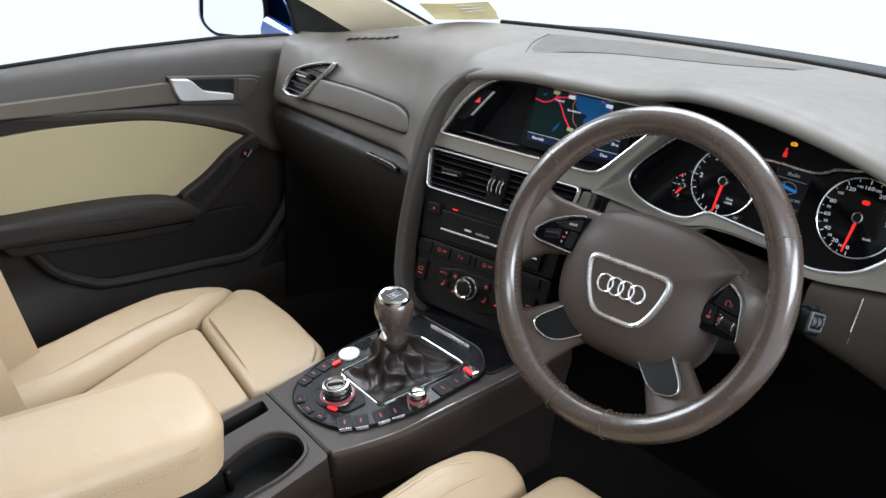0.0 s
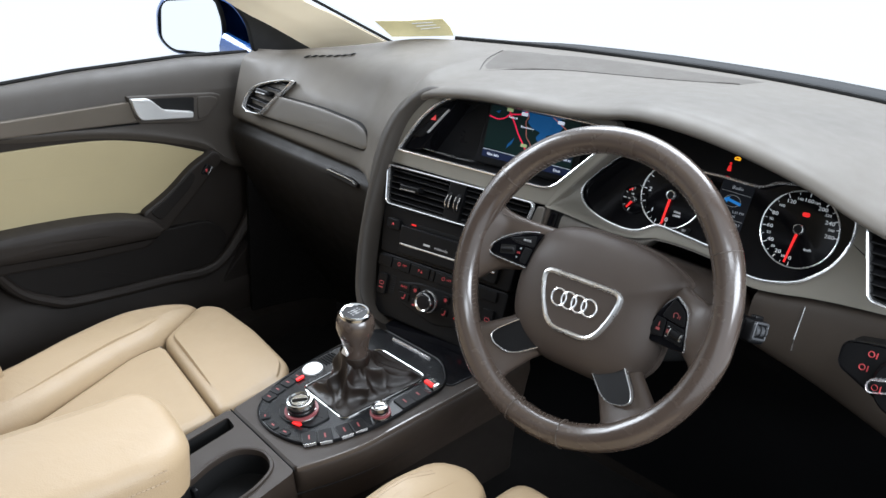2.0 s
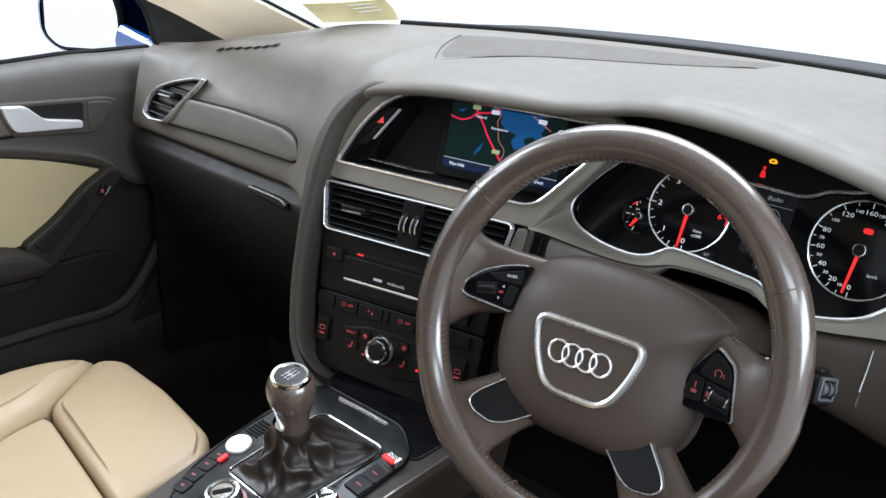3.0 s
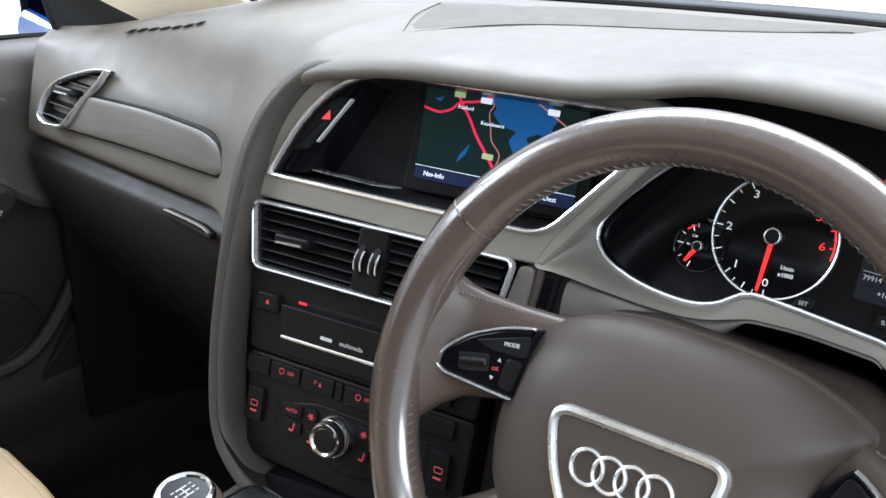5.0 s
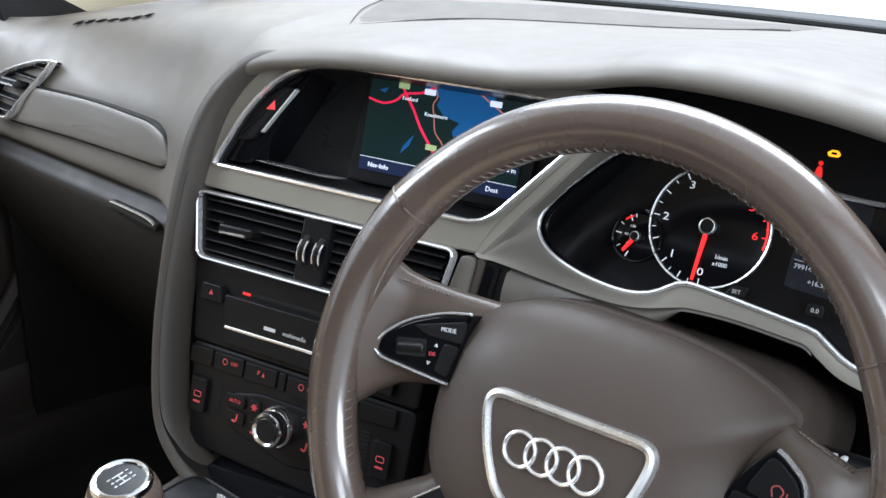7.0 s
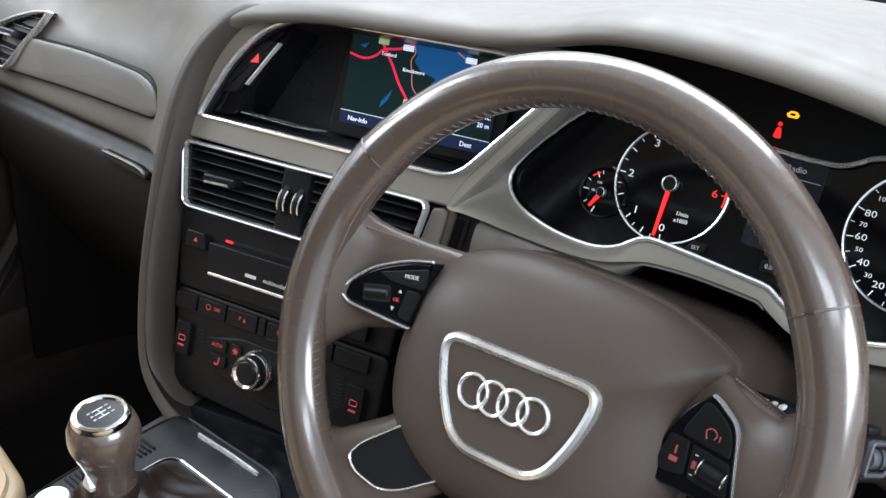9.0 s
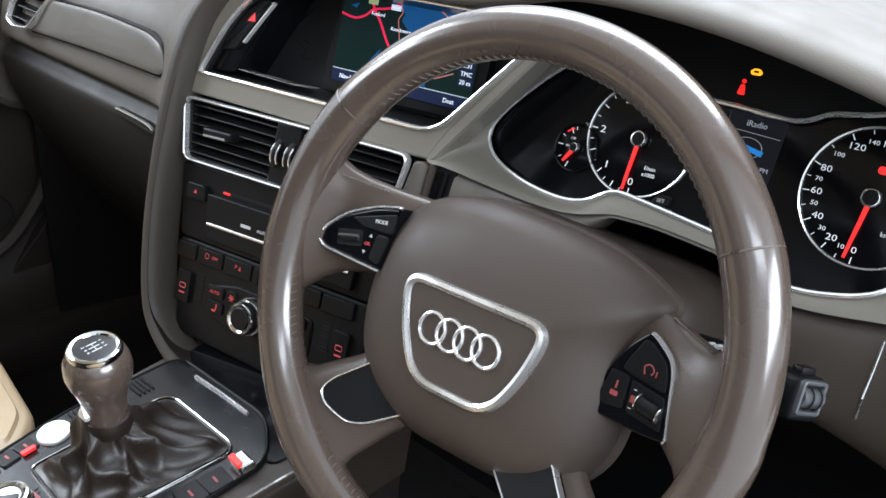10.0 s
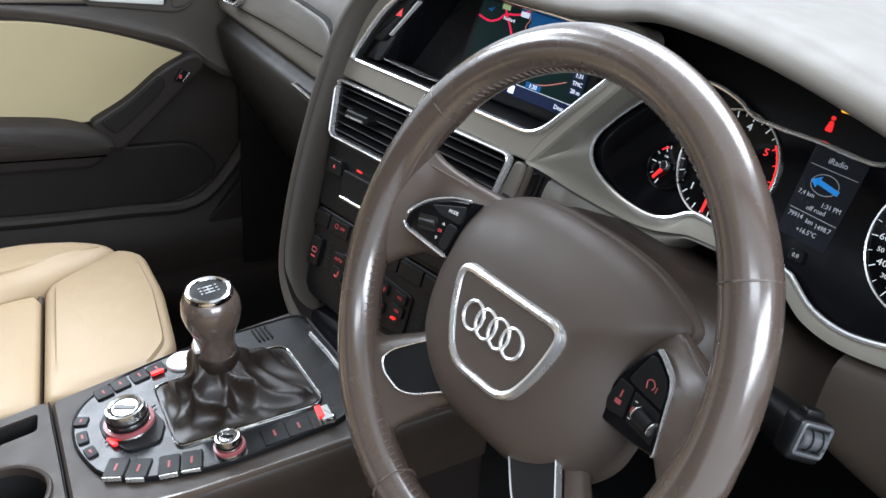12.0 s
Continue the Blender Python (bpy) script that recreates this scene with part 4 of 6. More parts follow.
speed = dial("speedometer", 0.101, 0.004, 0.053, list(zip(("0", "20", "40", "60", "80", "120", "160", "200", "240", "280"), SPEED)), 0.0072, list(zip(("10", "30", "50", "70", "100", "140", "180", "220", "260"), (254, 227, 199, 173, 141, 105, 72, 41, 13))), 262, spread(SPEED, 2), hub=0.0072)
writing("unit_word", "km/h", 0.0052, 0.119, -0.020, -0.0026, WHITE, speed)
part("brake_lamp", plate(rounded([(0.100, 0.0225), (0.108, 0.0225), (0.1095, 0.0255), (0.108, 0.0285), (0.100, 0.0285), (0.0985, 0.0255)], 0.002, 3), -0.0032, -0.0022, 0.0002), RED, speed, "red handbrake lamp")
temp = dial("temperature_gauge", -0.1465, -0.0140, 0.021, [], 0.004, [("90", 178), ("50", 228), ("130", 126)], 238, [250, 215, 178, 150, 120, 105], hub=0.0042, rim=GLOSS)
part("hot_arc", strip([(-0.1465 + 0.0175 * math.cos(radians(a)), -0.0140 + 0.0175 * math.sin(radians(a))) for a in range(112, 142, 6)], 0.0012, -0.003, -0.002), RED, temp)
writing("unit_word", "\u00b0C", 0.0048, -0.1420, 0.0075, -0.003, WHITE_DIM, temp)
INFO_BLACK = material("info_ground", (0.014, 0.015, 0.019), 0.25, emit=0.2, vary=0.0, spec=0.15)
info = part("info_display", plate(rounded([(-0.024, -0.026), (0.022, -0.030), (0.026, 0.045), (-0.022, 0.048)], 0.002), -0.006, -0.0032, 0.0004), INFO_BLACK, cluster, "small lit driver information display")
zi = -0.003
WHITE_INFO = material("info_print", (0.55, 0.56, 0.6), 0.5, emit=0.15, vary=0.0)
writing("info_word", "iRadio", 0.0068, 0.002, 0.0385, zi, WHITE_INFO, info)
part("info_line", strip([(-0.020, 0.0325), (0.023, 0.0305)], 0.0006, zi - 0.0004, zi), WHITE_DIM, info)
part("info_line", strip([(-0.021, -0.0045), (0.022, -0.0075)], 0.0006, zi - 0.0004, zi), WHITE_DIM, info)
part("info_arrow", plate([(-0.014, 0.0205), (-0.005, 0.0255), (-0.006, 0.0225), (0.013, 0.0185), (0.012, 0.0145), (-0.007, 0.0185), (-0.008, 0.0155)], zi - 0.0004, zi, 0.0001), material("info_blue", (0.03, 0.22, 0.6), 0.3, emit=0.5, vary=0.0), info)
part("info_compass", band(ellipse(-0.001, 0.0195, 0.0125, 0.0085, 24), 0.0006, zi - 0.0004, zi), WHITE_DIM, info)
for s, x, y in (("7,4 km", -0.0125, 0.009), ("1:31 PM", 0.012, 0.0045), ("off road", 0.001, -0.001), ("79914", -0.0135, -0.0095), ("km", 0.0, -0.011), ("1498.7", 0.0125, -0.0125), ("+16.5\u00b0C", 0.001, -0.0195)):
    writing("info_word", s, 0.0054, x, y, zi, WHITE_INFO, info)
part("trip_button", plate(rounded([(-0.004, -0.044), (0.010, -0.044), (0.009, -0.034), (-0.003, -0.034)], 0.003), -0.005, 0.0, 0.001), BLACK, cluster)
writing("button_word", "0.0", 0.005, 0.003, -0.039, 0.0002, WHITE_DIM, cluster)
part("set_button", plate(rounded([(-0.066, -0.043), (-0.05, -0.043), (-0.047, -0.034), (-0.06, -0.034)], 0.003), -0.005, 0.0, 0.001), BLACK, cluster)
writing("button_word", "SET", 0.0045, -0.0565, -0.039, 0.0002, WHITE_DIM, cluster)

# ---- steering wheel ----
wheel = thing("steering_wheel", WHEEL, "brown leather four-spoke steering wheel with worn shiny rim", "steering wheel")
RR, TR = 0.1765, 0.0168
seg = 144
loops = []
bm = bmesh.new()
for i in range(seg):
    a = 2 * math.pi * i / seg
    d = math.degrees(a) % 360
    swell = 1 + 0.07 * sum(math.exp(-((d - c) / 9) ** 2) for c in (150, 30, 185, 355, 228, 312))
    c = Vector((math.cos(a), math.sin(a), 0))
    loops.append([c * (RR + TR * swell * math.cos(t)) + Vector((0, 0, TR * 1.02 * math.sin(t))) for t in [2 * math.pi * k / 32 for k in range(32)]])
vs = [[bm.verts.new(p) for p in lp] for lp in loops]
for i in range(seg):
    for k in range(32):
        bm.faces.new((vs[i][k], vs[i][(k + 1) % 32], vs[(i + 1) % seg][(k + 1) % 32], vs[(i + 1) % seg][k]))
rim = part("rim", bm, LEATHER_BROWN, wheel, "worn brown leather rim")
SEAM = material("leather_seam", (0.085, 0.068, 0.055), 0.4)
THREAD = material("brown_thread", (0.105, 0.084, 0.069), 0.6)
for a in (148, 32, 258, 282):
    c, s = math.cos(radians(a)), math.sin(radians(a))
    ring = [Vector(((RR + (TR * 1.03) * math.cos(t)) * c, (RR + (TR * 1.03) * math.cos(t)) * s, TR * 1.035 * math.sin(t))) for t in [2 * math.pi * k / 20 for k in range(20)]]
    part("rim_seam", tube(ring, 0.0008, 6, closed=True, up=(c, s, 0.01)), SEAM, rim)
bm = bmesh.new()
for i in range(170):
    a = 2 * math.pi * i / 170
    d = math.degrees(a)
    if any(abs(d - c) < w for c, w in ((168, 16), (12, 16), (348, 5), (226, 14), (314, 14))):
        continue
    c, s = math.cos(a), math.sin(a)
    r = RR - TR * 0.985
    k = 0.004
    p = Vector((r * c, r * s, 0.002))
    q = Vector(((r + 0.0014) * math.cos(a + 0.016), (r + 0.0010) * math.sin(a + 0.012), 0.0066))
    tube([p + Vector((0, 0, -0.001)), p.lerp(q, 0.5) - Vector((c, s, 0)) * 0.0007, q], 0.00056, 5, bm)
tagged(part("stitching", bm, THREAD, rim, "row of brown stitches along the inner rim"), kind="stuff")

# airbag cover: a dome that falls away to its edge
cover = rounded([(0.030, 0.067), (-0.030, 0.067), (-0.062, 0.0610), (-0.087, 0.0500), (-0.103, 0.0300), (-0.109, 0.000), (-0.110, -0.032), (-0.103, -0.066), (-0.079, -0.091), (-0.045, -0.106), (0.045, -0.106), (0.079, -0.091), (0.100, -0.066), (0.103, -0.032), (0.096, 0.012), (0.113, 0.0425), (0.092, 0.054), (0.066, 0.0625)],
                [0.04, 0.04, 0.03, 0.03, 0.03, 0.03, 0.03, 0.03, 0.03, 0.04, 0.04, 0.03, 0.03, 0.03, 0.03, 0.010, 0.03, 0.03], 4)
cover = [Matrix.Rotation(radians(1.5), 2) @ p for p in cover]
cc = Vector((0, -0.022))
bm = bmesh.new()
rings(bm, [[(*(cc + (p - cc) * k), z) for p in cover] for k, z in ((0.93, -0.06), (1.0, -0.047), (1.015, -0.040), (1.008, -0.0355), (0.988, -0.0350), (0.990, -0.0320), (0.982, -0.026), (0.95, -0.0185), (0.88, -0.0105), (0.78, -0.003), (0.66, 0.002), (0.52, 0.0055), (0.36, 0.0075), (0.18, 0.0082), (0.03, 0.0084))], cap_start=True, cap_end=True)
hub = part("airbag_cover", bm, AIRBAG, wheel, "brown vinyl airbag cover", auto=60)
BADGE = pose(0, -0.009, 0, 0, 0, 2.5)
shield = rounded([(-0.059, 0.019), (0.059, 0.019), (0.051, -0.018), (0.032, -0.052), (-0.032, -0.052), (-0.051, -0.018)], [0.030, 0.030, 0.03, 0.026, 0.026, 0.03], 8)
part("badge_plate", plate(shrink(shield, 0.005), 0.0, 0.0088, 0.001), AIRBAG, hub, m=BADGE)
part("badge_frame", band(shield, 0.0068, 0.002, 0.0112), ALU, hub, "satin metal shield-shaped frame", m=BADGE)
for i in range(4):
    x = -0.0245 + 0.0143 * i
    part("badge_ring", tube([(x + 0.0102 * math.cos(2 * math.pi * k / 32), -0.0120 + 0.0102 * math.sin(2 * math.pi * k / 32), 0.0100) for k in range(32)], 0.0013, 8, closed=True), CHROME, hub, "chrome ring", m=BADGE)


def spoke(sections, label=""):
    """Leather spoke: rounded slab from section to section (centre, half width vector, z, half depth)."""
    bm = bmesh.new()
    lps = []
    for c, h, z, d in sections:
        c, h = Vector(c), Vector(h)
        lp = []
        for k in range(16):
            t = 2 * math.pi * k / 16
            ca, sa = math.cos(t), math.sin(t)
            ex = math.copysign(abs(ca) ** 0.82, ca)
            ez = math.copysign(abs(sa) ** 0.88, sa)
            p = c + h * ex
            lp.append((p[0], p[1], z + d * ez))
        lps.append(lp)
    rings(bm, lps, cap_start=True, cap_end=True)
    return part("spoke", bm, SPOKE, wheel, label, auto=70)


spoke([((-0.075, 0.018), (0, 0.032), -0.030, 0.012), ((-0.11, 0.016), (0, 0.032), -0.026, 0.012), ((-0.136, 0.012), (0, 0.036), -0.024, 0.0125), ((-0.149, 0.008), (0, 0.042), -0.0195, 0.0130), ((-0.160, 0.004), (0, 0.053), -0.010, 0.0145), ((-0.169, 0.001), (0, 0.062), -0.002, 0.0145), ((-0.177, 0.0), (0, 0.068), 0.0, 0.012)])
spoke([((0.075, 0.016), (0, 0.033), -0.034, 0.012), ((0.11, 0.008), (0, 0.034), -0.030, 0.0135), ((0.132, 0.002), (0, 0.034), -0.027, 0.0150), ((0.146, -0.003), (0, 0.037), -0.0200, 0.0150), ((0.158, -0.005), (0, 0.047), -0.011, 0.0145), ((0.168, -0.004), (0, 0.059), -0.003, 0.0145), ((0.177, -0.003), (0, 0.067), 0.0, 0.012)])
for s in (-1, 1):
    spoke([((s * 0.050, -0.070), (0.024, s * 0.020), -0.032, 0.011), ((s * 0.075, -0.094), (0.0235, s * 0.020), -0.023, 0.0115), ((s * 0.098, -0.117), (0.0275, s * 0.0235), -0.013, 0.012), ((s * 0.112, -0.129), (0.036, s * 0.031), -0.006, 0.0125), ((s * 0.121, -0.138), (0.042, s * 0.036), -0.001, 0.010)])


def ramped(bm):
    """Follows the lower spoke's rise towards the rim."""
    for v in bm.verts:
        v.co.z += -0.0165 + 0.29 * (v.co.xy.length - 0.086)
    return bm


def pod_roller(cx, cy, rot, w, r, parent):
    m = pose(cx, cy, -0.0062, 0, 0, rot)
    part("roller_well", plate(rect(0, 0, w + 0.003, 2 * r + 0.002, 0.002), 0.0015, 0.0026, 0.0004), RUBBER, parent, m=m)
    bm = tube([(-w / 2, 0, 0), (-w / 2 + 0.001, 0, 0), (w / 2 - 0.001, 0, 0), (w / 2, 0, 0)], [r * 0.8, r, r, r * 0.8], 16)
    part("roller", bm, BLACK, parent, m=m)


for s in (-1, 1):
    ins = rounded([(s * 0.036, -0.090), (s * 0.0715, -0.0645), (s * 0.099, -0.091), (s * 0.1045, -0.102), (s * 0.096, -0.110), (s * 0.076, -0.1145), (s * 0.0625, -0.110)], [0.004, 0.004, 0.010, 0.006, 0.008, 0.012, 0.01])
    i = part("spoke_insert", ramped(plate(ins, -0.008, 0.0012, 0.001)), BLACK, wheel, "black spoke insert with a silver edge")
    part("insert_edge", ramped(band(shrink(ins, -0.0006), 0.0017, -0.004, 0.0022)), ALU, i)
# left pod: mode key, roller and arrows; right pod: voice key, menu key and roller
LEFT_POD = rounded([(-0.088, 0.0388), (-0.108, 0.0335), (-0.134, 0.0205), (-0.150, 0.005), (-0.153, -0.0045), (-0.146, -0.0082), (-0.111, -0.0080), (-0.092, -0.0077)], [0.002, 0.02, 0.02, 0.010, 0.004, 0.006, 0.03, 0.002])
RIGHT_POD = rounded([(0.107, 0.0295), (0.1125, 0.0275), (0.1245, 0.0195), (0.128, 0.0125), (0.1375, -0.0272), (0.1185, -0.0295), (0.0915, -0.0290), (0.087, -0.024), (0.086, -0.012), (0.091, 0.005), (0.098, 0.019)], [0.002, 0.004, 0.008, 0.008, 0.004, 0.02, 0.008, 0.006, 0.02, 0.03, 0.03])
p = part("button_pod", plate(LEFT_POD, -0.03, -0.0060, 0.0012), GLOSS, wheel, "gloss black button pod with a chrome edge")
edge = shrink(LEFT_POD, -0.0006)
part("pod_edge", strip(edge[3:len(edge) - 3], 0.0017, -0.0070, -0.0044), CHROME, p)
keys = part("button_field", plate(shrink(LEFT_POD, 0.0015), -0.006, -0.0038, 0.0005), GLOSS, p, m=pose(0, 0, -0.002))
pod_roller(-0.1255, 0.0052, 15, 0.0205, 0.0048, keys)
part("key", plate(rounded([(-0.128, 0.0195), (-0.0895, 0.0340), (-0.0895, 0.0190), (-0.116, 0.0165)], 0.003), -0.007, -0.0029, 0.0006), BLACK, keys)
part("key", plate(rounded([(-0.102, 0.0155), (-0.0905, 0.0165), (-0.0935, -0.0045), (-0.104, -0.0035)], 0.003), -0.007, -0.0029, 0.0006), BLACK, keys)
writing("key_word", "MODE", 0.0040, -0.1010, 0.0245, -0.0027, WHITE_DIM, keys, rot=10)
writing("key_word", "OK", 0.0036, -0.1085, 0.0062, -0.0035, RED_DIM, keys, rot=12)
for d in (-1, 1):
    c = Vector((-0.1085 + 0.0012 * d, 0.0062 + 0.0052 * d))
    part("key_mark", band([c + Vector((-0.0014, 0)), c + Vector((0.0014, 0)), c + Vector((0, 0.0024 * d))], 0.0005, -0.0042, -0.0032), WHITE_DIM, keys)
p = part("button_pod", plate(RIGHT_POD, -0.036, -0.0125, 0.0014), GLOSS, wheel, "gloss black button pod with a chrome edge")
edge = shrink(RIGHT_POD, -0.0004)
part("pod_edge", strip([q for q in edge if q[0] > 0.108 and q[1] > -0.0275], 0.0019, -0.0150, -0.0106), CHROME, p)
part("key", plate(rounded([(0.0985, 0.0032), (0.0995, 0.0085), (0.1060, 0.0250), (0.1110, 0.0245), (0.1225, 0.0170), (0.1258, 0.0110), (0.1285, -0.0005), (0.104, 0.0022)], [0.002, 0.008, 0.003, 0.004, 0.006, 0.005, 0.003, 0.004]), -0.016, -0.0112, 0.0007), BLACK, p)
part("key", plate(rounded([(0.0925, 0.0010), (0.1045, 0.0005), (0.1065, -0.0195), (0.0925, -0.0215), (0.0895, -0.0150)], 0.002), -0.016, -0.0112, 0.0007), BLACK, p)
part("key", plate(rounded([(0.1065, -0.0005), (0.1290, -0.0028), (0.1325, -0.0225), (0.1085, -0.0200)], 0.002), -0.016, -0.0117, 0.0007), BLACK, p)
wheel_roller = part("roller", tube([(-0.0068, 0, 0), (-0.0060, 0, 0), (0.0060, 0, 0), (0.0068, 0, 0)], [0.0042, 0.0054, 0.0054, 0.0042], 18), BLACK, p, m=pose(0.1218, -0.0118, -0.0110, 0, 0, -8))
for k in (-1, 1):
    part("roller_end", tube([(0.0071 * k, 0, 0), (0.0079 * k, 0, 0)], 0.0050, 16), ALU, wheel_roller)
part("key_mark", strip(catmull([(0.1125, 0.0055), (0.1112, 0.0100), (0.1145, 0.0120), (0.1175, 0.0095), (0.1165, 0.0065)], 3), 0.0009, -0.0116, -0.0108), material_mark, p)
part("key_mark", bar(0.1195, 0.0062, 0.1195, 0.0098, 0.0008, -0.0116, -0.0108), material_mark, p)
part("key_mark", plate(rect(0.0985, -0.0125, 0.0050, 0.0030, 0.0005), -0.0116, -0.0108, 0.0001), material_mark, p)
part("key_mark", bar(0.0985, -0.0095, 0.0985, -0.0045, 0.0012, -0.0116, -0.0108), material_mark, p)
part("key_mark", plate(rect(0.1105, -0.0112, 0.0026, 0.0044, 0.0004), -0.012, -0.0113, 0.0001), material_mark, p)
for d in (-1, 1):
    part("key_mark", bar(0.1095, -0.0112 + 0.0058 * d, 0.1115, -0.0112 + 0.0058 * d, 0.0006, -0.012, -0.0113), WHITE_DIM, p)

bm = bmesh.new()
for a, b in ((Vector((-0.112, 0.0440, -0.0165)), Vector((-0.1500, 0.0440, -0.0065))), (Vector((0.113, 0.0405, -0.0240)), Vector((0.1470, 0.0325, -0.0115)))):
    for k in range(14):
        q, r = a.lerp(b, k / 14), a.lerp(b, (k + 0.6) / 14)
        tube([q, q.lerp(r, 0.5) + Vector((0, 0.0006, 0.0012)), r], 0.0007, 4, bm)
tagged(part("stitching", bm, THREAD, wheel, "short rows of brown stitches on the spokes"), kind="stuff")

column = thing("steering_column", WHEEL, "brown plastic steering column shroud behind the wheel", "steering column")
bm = bmesh.new()
rings(bm, [[(*p, z) for p in rounded([(-w, -h2), (w, -h2), (w, h1), (-w, h1)], 0.048, 8)] for w, h1, h2, z in ((0.070, 0.044, 0.02, -0.058), (0.092, 0.056, 0.03, -0.070), (0.104, 0.060, 0.036, -0.10), (0.108, 0.056, 0.04, -0.25))], cap_start=True)
part("shroud", bm, CON_T, column, auto=60)
# Black shell put in for the unlit void under the hub.
part("lower_shell", plate(rounded([(-0.062, -0.075), (0.062, -0.075), (0.078, -0.028), (-0.078, -0.028)], 0.02), -0.24, -0.062, 0.006), RUBBER, column, "lower column shell, painted black for the dark void below the hub")
part("hub_back", plate(shrink([Vector(p) for p in cover], 0.032), -0.085, -0.05, 0.004), RUBBER, column)
part("shroud_joint", tube([(0.088 * math.cos(t), 0.003 + 0.002 * math.sin(t), -0.08 - 0.03 * k) for k in range(4) for t in (0.0,)], 0.001, 5), RUBBER, column)


GREY = material("grey_plastic", (0.095, 0.098, 0.104), 0.35, metal=0.4)


def stalk(name, s, label):
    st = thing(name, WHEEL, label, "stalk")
    if s > 0:
        a, b = Vector((0.075, 0.014, -0.115)), Vector((0.178, 0.019, -0.074))
    else:
        a, b = Vector((-0.065, 0.022, -0.10)), Vector((-0.122, 0.038, -0.062))
    path = [a.lerp(b, t) for t in (0, 0.3, 0.6, 0.85, 1.0)]
    part("lever", tube(path, [0.008, 0.0100, 0.0130, 0.0142, 0.0138] if s > 0 else [0.006, 0.006, 0.007, 0.007, 0.006], 16, squash=0.8), BLACK, st)
    if s > 0:
        e = Matrix.Translation(b) @ (b - a).to_track_quat("Z", "Y").to_matrix().to_4x4() @ Matrix.Scale(0.84, 4)
        part("end_block", box(-0.0165, 0.0165, -0.0150, 0.0150, -0.006, 0.0150, 0.005, seg=3), BLACK, st, "squared black end of the stalk", m=e)
        part("end_bezel", band(rect(0.002, 0, 0.026, 0.027, 0.004), 0.0038, 0.012, 0.0168), GREY, st, "grey frame of the end roller", m=e)
        ro = part("end_roller", tube([(0.002, -0.0105, 0.0125), (0.002, -0.0095, 0.0125), (0.002, 0.0095, 0.0125), (0.002, 0.0105, 0.0125)], [0.0062, 0.0075, 0.0075, 0.0062], 20), GREY, st, "silver end roller", m=e)
        for k in (-1, 1):
            part("roller_groove", tube([(0.002 + 0.0086 * math.sin(t), 0.0045 * k, 0.0125 + 0.0086 * math.cos(t)) for t in [radians(-70 + 20 * n) for n in range(8)]], 0.0006, 5), RUBBER, ro)
        part("top_switch", box(0.0150, 0.0215, -0.008, 0.008, -0.002, 0.008, 0.002), BLACK, st, m=e)
        for k, (x, y, w, h) in enumerate(((0.118, 0.024, 0.003, 0.003), (0.124, 0.025, 0.003, 0.003), (0.13, 0.026, 0.003, 0.003), (0.126, 0.013, 0.006, 0.005), (0.146, 0.012, 0.006, 0.005))):
            part("stalk_mark", plate(rect(x, y, w, h, 0.0008), -0.085 + 0.40 * (x - 0.12) - 0.004, -0.0800 + 0.40 * (x - 0.12), 0.0002), WHITE_DIM, st)
    return st


stalk("wiper_stalk", 1, "black wiper stalk with a grey end cap and white marks")
stalk("indicator_stalk", -1, "black indicator stalk behind the wheel")

# light switch on the side of the dashboard
lights = thing("light_switch", SIDE, "black rotary light switch panel with red symbols", "light switch")
lp = rounded([(-0.012, -0.022), (0.02, -0.016), (0.06, -0.012), (0.12, -0.015), (0.12, -0.095), (0.066, -0.092), (0.04, -0.075), (-0.012, -0.052)], 0.01)
part("plate", plate(lp, -0.04, 0.012, 0.002), BLACK, lights)
part("edge", band(shrink(lp, -0.001), 0.0022, 0.0, 0.0135), GLOSS, lights)
knb = part("rotary_knob", lathe([(0.036, 0.01), (0.036, 0.018), (0.033, 0.022), (0.001, 0.023)], 36, m=pose(0.068, -0.052, 0)), BLACK, lights)
part("grip", plate(rounded([(0.03, -0.058), (0.034, -0.066), (0.104, -0.046), (0.106, -0.036), (0.098, -0.034), (0.034, -0.052)], 0.005), 0.02, 0.032, 0.003), BLACK, knb)
part("grip_edge", band(rounded([(0.028, -0.058), (0.033, -0.068), (0.105, -0.047), (0.108, -0.035), (0.099, -0.032), (0.032, -0.050)], 0.006), 0.003, 0.02, 0.034), CHROME, knb)
for x, y in ((0.022, -0.027), (0.016, -0.045), (0.04, -0.058)):
    part("lit_symbol", band(ellipse(x, y, 0.004, 0.004, 12), 0.0012, 0.011, 0.0335 if x > 0.03 else 0.0135), RED_DIM, lights)
    part("lit_symbol", plate(rect(x + 0.0065, y, 0.0012, 0.007, 0.0002), 0.011, 0.0335 if x > 0.03 else 0.0135, 0.0001), RED_DIM, lights)

# ---- centre console ----
con = thing("centre_console", CONSOLE, "dark taupe centre console with black control panel", "console")
top = rounded([(-0.108, -0.118), (0.077, -0.135), (0.113, -0.045), (0.152, 0.27), (-0.10, 0.27), (-0.115, 0.03)], [0.01, 0.012, 0.09, 0.01, 0.01, 0.05])
bm = bmesh.new()
lean = lambda p, k: (p[0] - k * max(0.0, min(1.0, p[0] / 0.08)), p[1])
rings(bm, [[(*lean(p, k), z) for p in shrink(top, e)] for k, e, z in ((0.020, 0.0, -0.104), (0.008, 0.0, -0.060), (-0.001, 0.0, -0.030), (-0.001, 0.0, -0.013), (0.0, 0.0015, -0.0065), (0.0, 0.005, -0.004))], cap_start=True, cap_end=True)
part("front_body", bm, CON_T, con, "taupe console body", auto=40)
# Lower part of the side split off and darkened where shade falls.
bm = bmesh.new()
